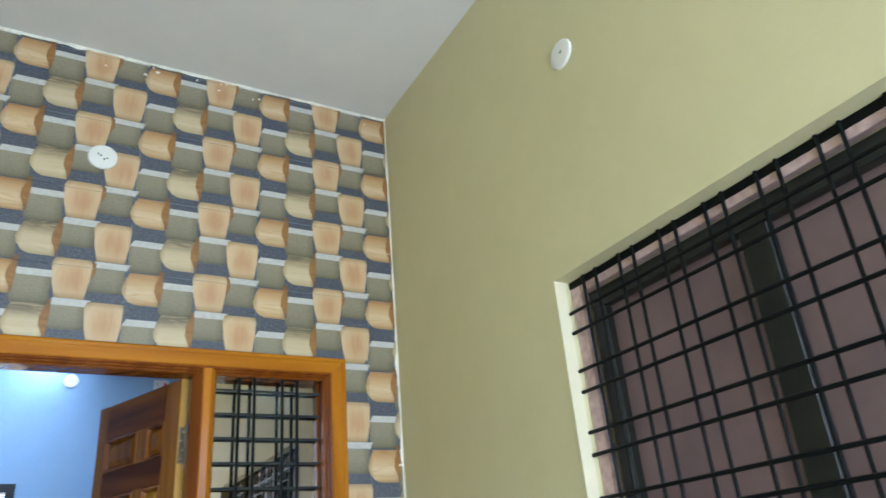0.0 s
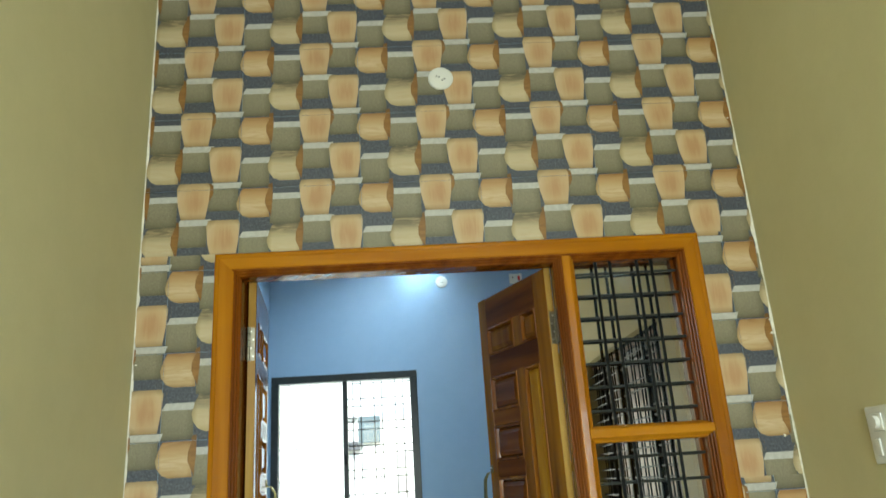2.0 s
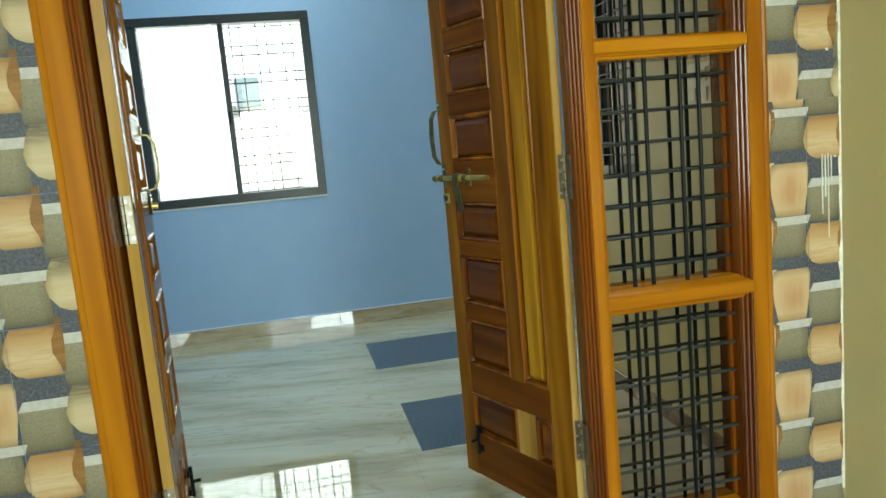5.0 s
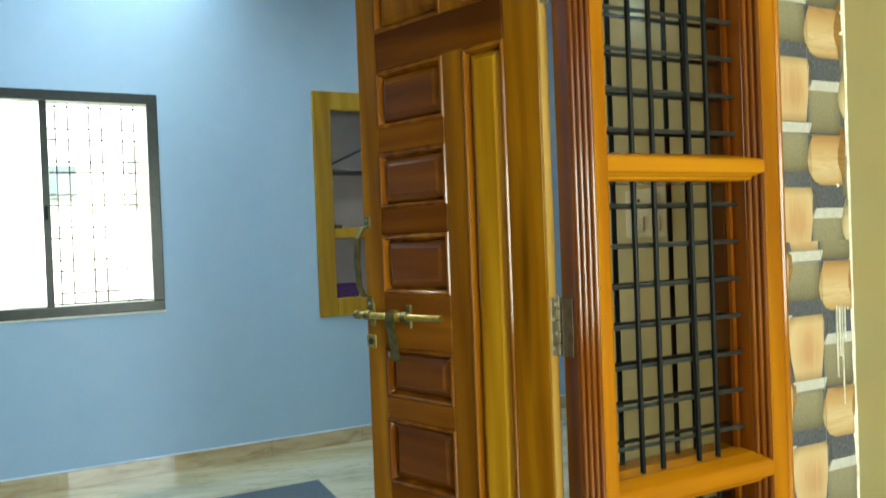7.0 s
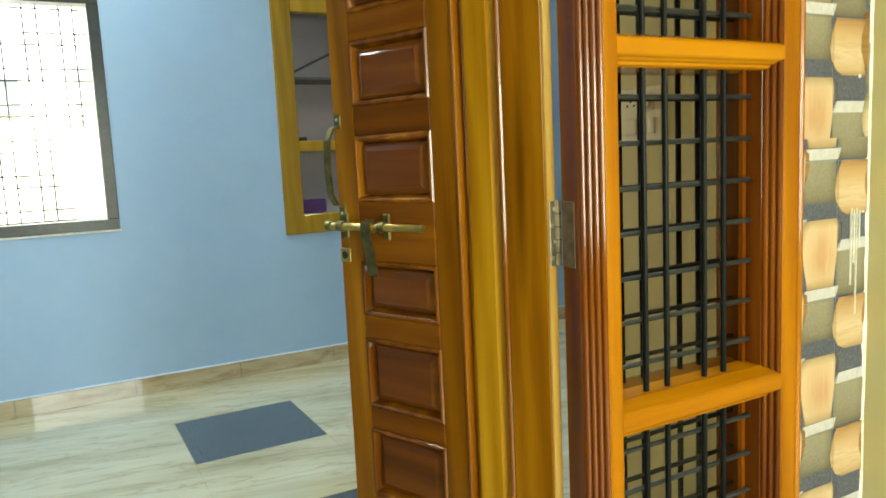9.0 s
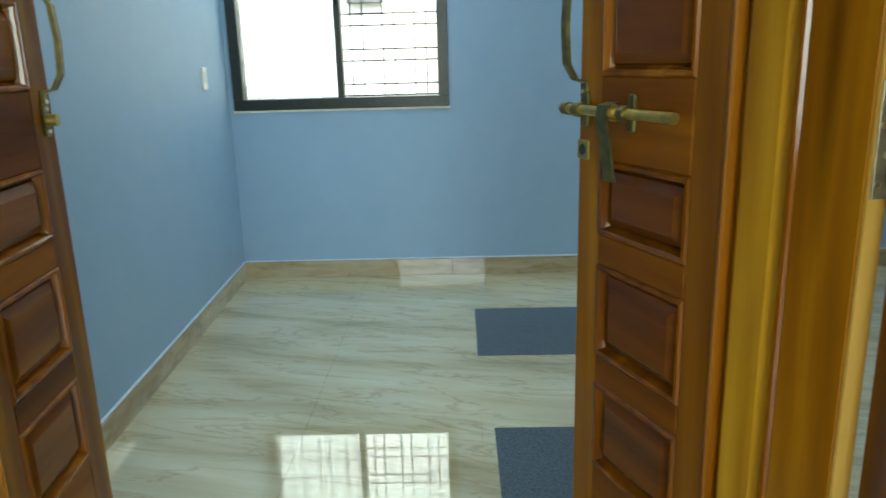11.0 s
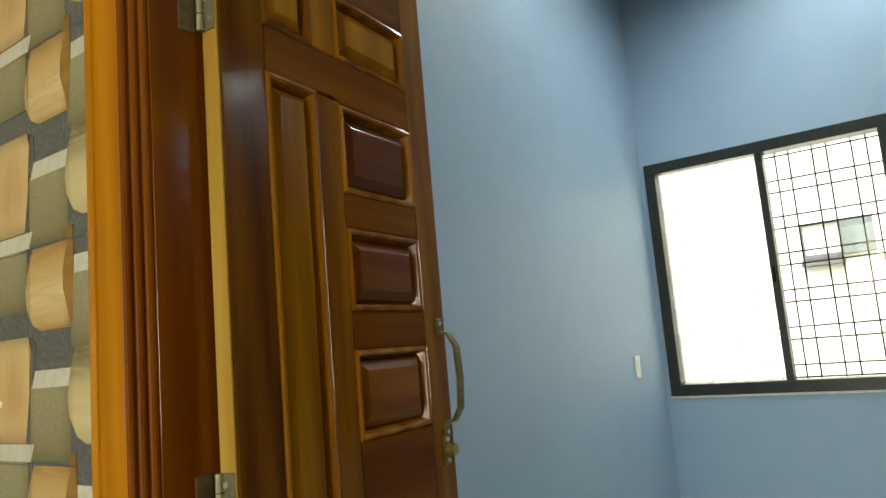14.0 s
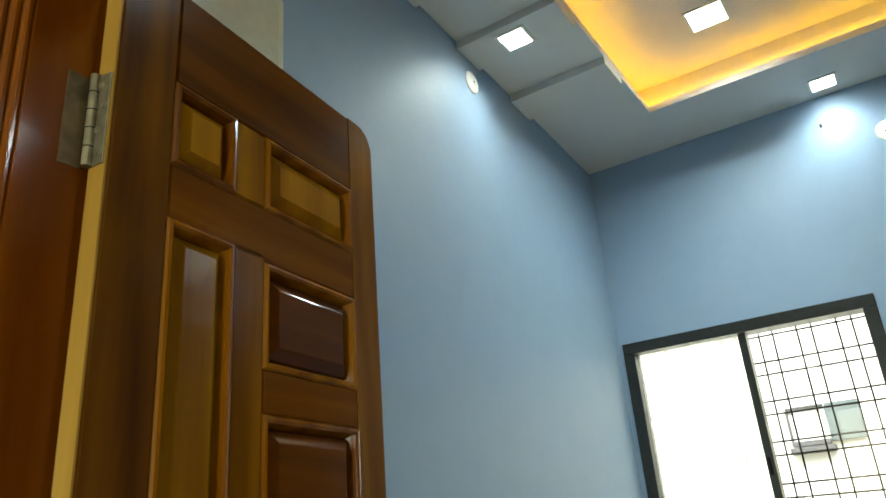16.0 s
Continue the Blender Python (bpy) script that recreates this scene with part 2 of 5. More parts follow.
def tile_grey():
    """Printed stone block, paler at its top, with a soft printed shadow at its foot and far edge."""
    n = Nodes("tile_grey_stone", 0.3, coat=0.35)
    uv, u, w = print_uv(n)
    v = n.coords()
    f, g = n.noise(v, 190, 3, 0.7), n.noise(v, 25, 3)
    stone = n.mix(n.math('MULTIPLY', g, 0.7), n.ramp(f, [(0.3, (0.17, 0.152, 0.098)), (0.55, (0.25, 0.226, 0.152)), (0.75, (0.33, 0.30, 0.21))]), (0.245, 0.22, 0.148))
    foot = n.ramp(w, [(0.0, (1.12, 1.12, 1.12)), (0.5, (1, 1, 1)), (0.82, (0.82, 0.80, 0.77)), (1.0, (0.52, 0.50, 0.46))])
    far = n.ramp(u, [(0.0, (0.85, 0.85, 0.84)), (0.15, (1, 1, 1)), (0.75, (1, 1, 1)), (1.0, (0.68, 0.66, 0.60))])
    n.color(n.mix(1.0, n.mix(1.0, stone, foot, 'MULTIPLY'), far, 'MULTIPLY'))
    return n.m


def tile_navy():
    n = Nodes("tile_navy_stone", 0.3, coat=0.35)
    v = n.coords()
    f = n.noise(v, 130, 4, 0.7)
    n.color(n.ramp(f, [(0.35, (0.045, 0.052, 0.072)), (0.55, (0.085, 0.095, 0.122)), (0.75, (0.17, 0.178, 0.20))]))
    return n.m


def tile_white():
    n = Nodes("tile_white_stone", 0.3, coat=0.35)
    v = n.coords()
    n.color(n.ramp(n.noise(v, 60, 4), [(0.3, (0.45, 0.44, 0.41)), (0.7, (0.57, 0.56, 0.53))]))
    return n.m


def tile_wood(name, stops, grain):
    """Printed timber: pale body, warmer along the top and bottom, wavy grain across."""
    n = Nodes(name, 0.28, coat=0.35)
    uv, u, w = print_uv(n)
    v = n.coords("Object", (6, 6, 45))
    g = n.noise(v, 1.6, 4, 0.6, 1.2)
    body = n.ramp(n.math('ADD', w, n.math('MULTIPLY', n.math('SUBTRACT', g, 0.5), 0.12)), stops)
    body = n.mix(n.math('MULTIPLY', n.ramp(g, [(0.45, (0, 0, 0)), (0.62, (1, 1, 1))]), 0.5), body, tuple(grain))
    side = n.ramp(u, [(0.0, (0.72, 0.66, 0.55)), (0.16, (1, 1, 1)), (0.85, (1, 1, 1)), (1.0, (0.78, 0.72, 0.60))])
    n.color(n.mix(1.0, body, side, 'MULTIPLY'))
    return n.m


def tile_peach():
    n = Nodes("tile_peach_timber", 0.28, coat=0.35)
    uv, u, w = print_uv(n)
    d = n.math('ADD', n.math('POWER', n.math('SUBTRACT', u, 0.55), 2.0), n.math('POWER', n.math('SUBTRACT', w, 0.5), 2.0))
    v = n.coords("Object", (40, 6, 5))
    g = n.noise(v, 1.5, 4, 0.6, 0.6)
    d = n.math('ADD', d, n.math('MULTIPLY', n.math('SUBTRACT', g, 0.5), 0.25))
    body = n.ramp(d, [(0.0, (0.49, 0.295, 0.145)), (0.10, (0.56, 0.385, 0.21)), (0.26, (0.60, 0.455, 0.275)), (0.5, (0.40, 0.30, 0.16))])
    foot = n.ramp(w, [(0.0, (0.62, 0.58, 0.48)), (0.14, (0.95, 0.94, 0.90)), (0.4, (1, 1, 1)), (0.85, (0.92, 0.9, 0.86)), (1.0, (0.60, 0.54, 0.42))])
    n.color(n.mix(1.0, body, foot, 'MULTIPLY'))
    return n.m


T_GREY, T_NAVY, T_WHITE, T_PEACH = tile_grey(), tile_navy(), tile_white(), tile_peach()
T_LOG = tile_wood("tile_orange_log", [(0.0, (0.30, 0.155, 0.05)), (0.22, (0.47, 0.30, 0.135)), (0.62, (0.62, 0.49, 0.30)), (0.9, (0.50, 0.35, 0.18)), (1.0, (0.30, 0.175, 0.065))], (0.45, 0.28, 0.12))
T_CREAM = tile_wood("tile_cream_log", [(0.0, (0.10, 0.088, 0.055)), (0.2, (0.22, 0.18, 0.105)), (0.45, (0.52, 0.43, 0.265)), (0.75, (0.58, 0.49, 0.315)), (1.0, (0.41, 0.32, 0.18))], (0.49, 0.38, 0.21))
T_CAP = tile_wood("tile_log_end", [(0.0, (0.17, 0.085, 0.022)), (0.3, (0.27, 0.135, 0.035)), (0.7, (0.31, 0.16, 0.042)), (1.0, (0.17, 0.08, 0.02))], (0.17, 0.075, 0.02))


def glass(name, tint, mirror, rough=0.0, shine=(0.9, 0.9, 0.88)):
    """A clear pane: see-through with an even share of mirror."""
    m = bpy.data.materials.new(name)
    m.use_nodes = True
    t = m.node_tree
    t.nodes.clear()
    out, mixer = t.nodes.new("ShaderNodeOutputMaterial"), t.nodes.new("ShaderNodeMixShader")
    tr, gl = t.nodes.new("ShaderNodeBsdfTransparent"), t.nodes.new("ShaderNodeBsdfGlossy")
    tr.inputs[0].default_value = (*tint, 1)
    gl.inputs[0].default_value, gl.inputs["Roughness"].default_value = (*shine, 1), rough
    mixer.inputs[0].default_value = mirror
    t.links.new(tr.outputs[0], mixer.inputs[1])
    t.links.new(gl.outputs[0], mixer.inputs[2])
    t.links.new(mixer.outputs[0], out.inputs[0])
    return m


SIDE_GLASS = glass("side_light_glass", (0.09, 0.084, 0.06), 0.34, shine=(0.95, 0.85, 0.72))
CLEAR_GLASS = glass("window_glass", (0.93, 0.96, 0.95), 0.06)


def frosted():
    """Obscured glass: bright, with only a blur of what lies behind."""
    m = bpy.data.materials.new("frosted_pane")
    m.use_nodes = True
    t = m.node_tree
    t.nodes.clear()
    out, mixer = t.nodes.new("ShaderNodeOutputMaterial"), t.nodes.new("ShaderNodeMixShader")
    rf, tr = t.nodes.new("ShaderNodeBsdfRefraction"), t.nodes.new("ShaderNodeBsdfTranslucent")
    rf.inputs["Color"].default_value, rf.inputs["Roughness"].default_value, rf.inputs["IOR"].default_value = (0.96, 1.0, 0.98, 1), 0.55, 1.3
    tr.inputs[0].default_value = (0.95, 1.0, 0.98, 1)
    mixer.inputs[0].default_value = 0.35
    t.links.new(rf.outputs[0], mixer.inputs[1])
    t.links.new(tr.outputs[0], mixer.inputs[2])
    t.links.new(mixer.outputs[0], out.inputs[0])
    return m


FROSTED = frosted()


def glow(name, color, strength):
    m = bpy.data.materials.new(name)
    m.use_nodes = True
    b = m.node_tree.nodes["Principled BSDF"]
    b.inputs["Base Color"].default_value = (0.8, 0.8, 0.8, 1)
    b.inputs["Emission Color"].default_value = (*color, 1)
    b.inputs["Emission Strength"].default_value = strength
    return m


LED_WHITE = glow("led_panel_lit", (0.86, 0.95, 1.0), 5.0)
LED_AMBER = glow("amber_led_strip", (1.0, 0.50, 0.03), 4.0)


# ---- mesh helpers ----
def box_bm(x0, y0, z0, x1, y1, z1, bevel=0.0, seg=1, bm=None):
    own = bm is None
    bm = bm or bmesh.new()
    vs = [bm.verts.new((x, y, z)) for x in (x0, x1) for y in (y0, y1) for z in (z0, z1)]
    fs = [bm.faces.new([vs[i] for i in q]) for q in ((0, 1, 3, 2), (4, 6, 7, 5), (0, 4, 5, 1), (2, 3, 7, 6), (0, 2, 6, 4), (1, 5, 7, 3))]
    if bevel:
        es = list({e for f in fs for e in f.edges})
        bmesh.ops.bevel(bm, geom=es, offset=bevel, segments=seg, affect='EDGES', profile=0.5)
    return bm


def rod_bm(p0, p1, r, sides=10, bm=None):
    bm = bm or bmesh.new()
    a, b = Vector(p0), Vector(p1)
    m = Matrix.Translation((a + b) / 2) @ (b - a).to_track_quat('Z', 'Y').to_matrix().to_4x4()
    bmesh.ops.create_cone(bm, cap_ends=True, segments=sides, radius1=r, radius2=r, depth=(b - a).length, matrix=m)
    return bm


def dome_bm(center, normal, r, height, seg=28, rings=4):
    """A shallow round cover: flat rim, domed face."""
    bm = bmesh.new()
    q = Vector(normal).to_track_quat('Z', 'Y').to_matrix().to_4x4()
    m = Matrix.Translation(center) @ q
    prof = [(r, 0.0), (r, height * 0.4), (r * 0.93, height * 0.75), (r * 0.7, height * 0.95), (0.001, height)]
    loops = [[bm.verts.new(m @ Vector((pr * math.cos(k * math.tau / seg), pr * math.sin(k * math.tau / seg), pz))) for k in range(seg)] for pr, pz in prof]
    for la, lb in zip(loops, loops[1:]):
        for k in range(seg):
            bm.faces.new((la[k], la[(k + 1) % seg], lb[(k + 1) % seg], lb[k]))
    bm.faces.new(loops[-1])
    bm.faces.new(loops[0][::-1])
    return bm


def part(name, bm, material, parent=None, label="", smooth=False):
    me = bpy.data.meshes.new(name)
    bmesh.ops.recalc_face_normals(bm, faces=bm.faces)
    bm.to_mesh(me)
    bm.free()
    for mat in (material if isinstance(material, (list, tuple)) else [material]):
        me.materials.append(mat)
    if smooth:
        for p in me.polygons:
            p.use_smooth = True
    ob = new(name, me)
    if parent:
        ob.parent = parent
    if label:
        ob["label"] = label
    return ob


def thing(name, label, category, m=None, group="", kind=""):
    ob = new(name)
    ob.empty_display_size = 0.05
    if m is not None:
        ob.matrix_world = m
    return tagged(ob, label, category, group, kind)


def structure(name, bm, material, label="", category=""):
    return tagged(part(name, bm, material), label, category, kind="structure")


def profile_bm(points, origin, du, dv, dl, length, mitre0=0.0, mitre1=0.0):
    """A moulding: the outline (u, v) swept along dl; mitre: how much longer the ends get per metre of u."""
    bm = bmesh.new()
    o, du, dv, dl = Vector(origin), Vector(du), Vector(dv), Vector(dl)
    a = [bm.verts.new(o + du * u + dv * v + dl * (mitre0 * u)) for u, v in points]
    b = [bm.verts.new(o + du * u + dv * v + dl * (length - mitre1 * u)) for u, v in points]
    k = len(points)
    for i in range(k):
        bm.faces.new((a[i], a[(i + 1) % k], b[(i + 1) % k], b[i]))
    bm.faces.new(a[::-1])
    bm.faces.new(b)
    return bm


# ---- the large structure ----
# tiled wall, with its opening for the door frame
tiled_wall = box_bm(PORCH_X0 - 0.2, TILE_Y + 0.004, -0.3, FR_X0 + 0.004, HALL_Y0, 3.6)
box_bm(FR_X1 - 0.004, TILE_Y + 0.004, -0.3, HALL_X1 + 0.2, HALL_Y0, 3.6, bm=tiled_wall)
box_bm(FR_X0 + 0.004, TILE_Y + 0.004, FR_Z1 - 0.004, FR_X1 - 0.004, HALL_Y0, 3.6, bm=tiled_wall)
box_bm(FR_X0 + 0.004, TILE_Y + 0.004, -0.3, FR_X1 - 0.004, HALL_Y0, -0.022, bm=tiled_wall)
wall_tiled = structure("wall_tiled", tiled_wall, BLUE, "wall between porch and hall, tiled with printed timber and stone blocks", "wall")
structure("wall_porch_left", box_bm(PORCH_X0 - 0.2, PORCH_Y0, -0.3, PORCH_X0, TILE_Y + 0.004, 3.6), CREAM, "smooth cream painted porch wall", "wall")

# porch wall with the grilled window
PW_Y0, PW_Y1, PW_Z0, PW_Z1 = -0.24, 1.52, 0.99, 2.122
pw = box_bm(PORCH_X1, PW_Y1, -0.3, PORCH_X1 + 0.23, TILE_Y + 0.004, 3.6)
box_bm(PORCH_X1, PORCH_Y0, -0.3, PORCH_X1 + 0.23, PW_Y0, 3.6, bm=pw)
box_bm(PORCH_X1, PW_Y0, -0.3, PORCH_X1 + 0.23, PW_Y1, PW_Z0, bm=pw)
box_bm(PORCH_X1, PW_Y0, PW_Z1, PORCH_X1 + 0.23, PW_Y1, 3.6, bm=pw)
structure("wall_porch_right", pw, CREAM, "smooth cream painted porch wall with a window opening", "wall")
structure("wall_behind_porch_window", box_bm(PORCH_X1 + 0.6, PW_Y0 - 0.5, -0.3, PORCH_X1 + 0.7, PW_Y1 + 0.5, 3.6), CREAM, "plain cream wall behind the porch window", "wall")
structure("wall_porch_back", box_bm(PORCH_X0 - 0.2, PORCH_Y0 - 0.15, -0.3, PORCH_X1 + 0.23, PORCH_Y0, 0.95), CREAM, "plain cream parapet of the porch", "wall")
structure("ceiling_porch", box_bm(PORCH_X0 - 0.2, PORCH_Y0 - 2.3, PORCH_Z, PORCH_X1 + 0.23, TILE_Y + 0.004, PORCH_Z + 0.2), WHITE_CEIL, "plain off-white porch ceiling", "ceiling")
structure("floor_porch", box_bm(PORCH_X0 - 0.2, PORCH_Y0 - 0.15, -0.3, PORCH_X1 + 0.23, TILE_Y + 0.004, PORCH_FLOOR), PORCH_TILE, "pale tiled porch floor", "floor")

# hall
LEFT_SLANT = 0.042      # the left wall closes in towards the porch, metres per metre


def left_x(y):
    return HALL_X0 + (BACK_Y - y) * LEFT_SLANT


structure("wall_hall_left", profile_bm([(HALL_X0 - 0.2, HALL_Y0), (left_x(HALL_Y0), HALL_Y0), (HALL_X0, BACK_Y), (HALL_X0 - 0.2, BACK_Y)], (0, 0, -0.3), (1, 0, 0), (0, 1, 0), (0, 0, 1), 3.9), BLUE, "light blue painted hall wall", "wall")
structure("wall_hall_right", box_bm(HALL_X1, HALL_Y0, -0.3, HALL_X1 + 0.2, BACK_Y + 0.2, 3.6), BLUE, "light blue painted hall wall", "wall")
WX0, WX1, WZ0, WZ1 = -0.982, 0.202, 0.96, 2.222        # hall window opening
NX0, NX1, NZ0, NZ1 = 1.135, 1.92, 0.838, 2.299          # wall shelf opening
back = box_bm(HALL_X0 - 0.2, BACK_Y, -0.3, WX0, BACK_Y + 0.2, 3.6)
box_bm(WX0, BACK_Y, -0.3, WX1, BACK_Y + 0.2, WZ0, bm=back)
box_bm(WX0, BACK_Y, WZ1, WX1, BACK_Y + 0.2, 3.6, bm=back)
box_bm(WX1, BACK_Y, -0.3, NX0 + 0.02, BACK_Y + 0.2, 3.6, bm=back)
box_bm(NX0 + 0.02, BACK_Y, -0.3, NX1 - 0.02, BACK_Y + 0.2, NZ0 + 0.02, bm=back)
box_bm(NX0 + 0.02, BACK_Y, NZ1 - 0.02, NX1 - 0.02, BACK_Y + 0.2, 3.6, bm=back)
box_bm(NX1 - 0.02, BACK_Y, -0.3, HALL_X1, BACK_Y + 0.2, 3.6, bm=back)
structure("wall_hall_back", back, BLUE, "light blue painted hall wall with window and shelf openings", "wall")
floor_hall = structure("floor_hall", box_bm(HALL_X0 - 0.2, HALL_Y0 - 0.075, -0.3, HALL_X1 + 0.2, BACK_Y + 0.2, -0.006), SKIRTING, "polished beige vitrified tile floor with slanting veins", "floor")

# ceiling with two recessed coves and stepped bands
R1 = (-0.495, 3.35, 1.345, 5.545)
R2 = (2.3, 3.35, 3.97, 5.48)
ceil = bmesh.new()
XS = [HALL_X0 - 0.2, R1[0], R1[2], R2[0], R2[2], HALL_X1 + 0.2]
for i in range(5):
    if i in (1, 3):
        r = R1 if i == 1 else R2
        box_bm(XS[i], HALL_Y0, HALL_Z, XS[i + 1], r[1], HALL_Z + 0.035, bm=ceil)
        box_bm(XS[i], r[3], HALL_Z, XS[i + 1], BACK_Y + 0.2, HALL_Z + 0.035, bm=ceil)
    else:
        box_bm(XS[i], HALL_Y0, HALL_Z, XS[i + 1], BACK_Y + 0.2, HALL_Z + 0.035, bm=ceil)
for y0, y1 in ((4.45, 4.64), (4.95, 5.155), (3.95, 4.14)):
    box_bm(HALL_X0, y0, HALL_Z - 0.035, R1[0] - 0.002, y1, HALL_Z + 0.002, bm=ceil)
box_bm(HALL_X0 - 0.2, HALL_Y0, HALL_Z + 0.165, HALL_X1 + 0.2, BACK_Y + 0.2, HALL_Z + 0.25, bm=ceil)
for r in (R1, R2):
    x0, y0, x1, y1 = r
    for c in ((x0 - 0.07, y0 - 0.07, x0 - 0.05, y1 + 0.07), (x1 + 0.05, y0 - 0.07, x1 + 0.07, y1 + 0.07), (x0 - 0.05, y1 + 0.05, x1 + 0.05, y1 + 0.07), (x0 - 0.05, y0 - 0.07, x1 + 0.05, y0 - 0.05)):
        box_bm(c[0], c[1], HALL_Z + 0.036, c[2], c[3], HALL_Z + 0.164, bm=ceil)
structure("ceiling_hall", ceil, WHITE_CEIL, "white false ceiling with recessed lit coves and stepped bands", "ceiling")
band = [(1.352, 5.525), (1.63, 5.525), (1.61, 5.42), (1.57, 5.36), (1.68, 4.75), (1.43, 4.75)]
mag = profile_bm(band, (0, 0, HALL_Z - 0.005), (1, 0, 0), (0, 1, 0), (0, 0, 1), 0.004)
structure("trim_ceiling_band", mag, MAGENTA, "slanting magenta painted band on the false ceiling", "trim")


def cove(r):
    """Amber LED strips that lie hidden on the lip of a recess."""
    x0, y0, x1, y1 = r
    ob = thing("cove_light", "amber glowing LED strip hidden in the ceiling recess", "strip light", pose(x0, y1, HALL_Z + 0.05))
    inv = ob.matrix_world.inverted()
    for a, b in (((x0 - 0.030, y0, x0 - 0.018, y1), 0), ((x0 - 0.030, y1 + 0.018, x1, y1 + 0.030), 0), ((x1 + 0.018, y0, x1 + 0.030, y1), 0)):
        bm = box_bm(a[0], a[1], HALL_Z + 0.036, a[2], a[3], HALL_Z + 0.044)
        bm.transform(inv)
        part("led_strip", bm, LED_AMBER, ob)


cove(R1)
cove(R2)

# outside: ground, neighbour
structure("ground", box_bm(-60, -60, -3.4, 60, 60, -3.3), simple("earth", (0.28, 0.25, 0.2), 0.95, 0, 0.3, 2), "bare pale ground outside", "ground")
neigh = thing("neighbour_house", "white painted neighbouring house with a small grey sliding window", "house", pose(0, 10.4, -3.3))
part("wall", box_bm(-7, 0.0, 0, 3.2, 4, 9.5), OUT_WALL, neigh)
GREY_PANE, LEDGE = simple("grey_shutter", (0.11, 0.14, 0.155), 0.5), simple("grey_ledge", (0.10, 0.10, 0.11), 0.6)
unit = part("window", box_bm(-0.58, -0.06, 5.22, -0.28, -0.0005, 5.58, 0.006), GREY_PANE, neigh, "small grey shuttered window")
part("frame", box_bm(-0.94, -0.05, 5.20, -0.59, -0.0005, 5.25, 0.004), LEDGE, unit)
part("frame", box_bm(-0.94, -0.05, 5.56, -0.59, -0.0005, 5.58, 0.004), LEDGE, unit)
part("frame", box_bm(-0.94, -0.05, 5.25, -0.92, -0.0005, 5.56, 0.004), LEDGE, unit)
part("sill", box_bm(-0.96, -0.12, 5.13, -0.56, -0.0005, 5.19, 0.006), LEDGE, unit)
side = thing("side_building", "pale cream building corner with a grey drain pipe", "building", pose(0.28, 9.0, -3.3))
part("wall", box_bm(0.0, 0, 0, 3, 1.0, 5.65), CREAM_EDGE, side)
part("drain_pipe", rod_bm((-0.07, -0.05, 0), (-0.07, -0.05, 5.5), 0.035, 12), simple("grey_pipe", (0.42, 0.42, 0.42), 0.5), side)
for k in range(5):
    part("pipe_clamp", box_bm(-0.115, -0.095, 3.9 + 0.28 * k, -0.025, -0.005, 3.94 + 0.28 * k, 0.006), simple("grey_clamp", (0.2, 0.2, 0.2), 0.6) if k == 0 else bpy.data.materials["grey_clamp"], side)


# ---- door frame with the grilled side light ----
def beads(p, q, count, side):
    """Outline of half-round beads in a row from p to q, bulging to one side of that line."""
    p, q = Vector(p), Vector(q)
    d = (q - p) / count
    n = Vector((d.y, -d.x)).normalized() * (0.42 * d.length * side)
    out = []
    for i in range(count):
        c = p + d * (i + 0.5)
        for k in range(6):
            a = math.pi * k / 5
            out.append(tuple(c - d * (0.46 * math.cos(a)) + n * math.sin(a)))
    return out


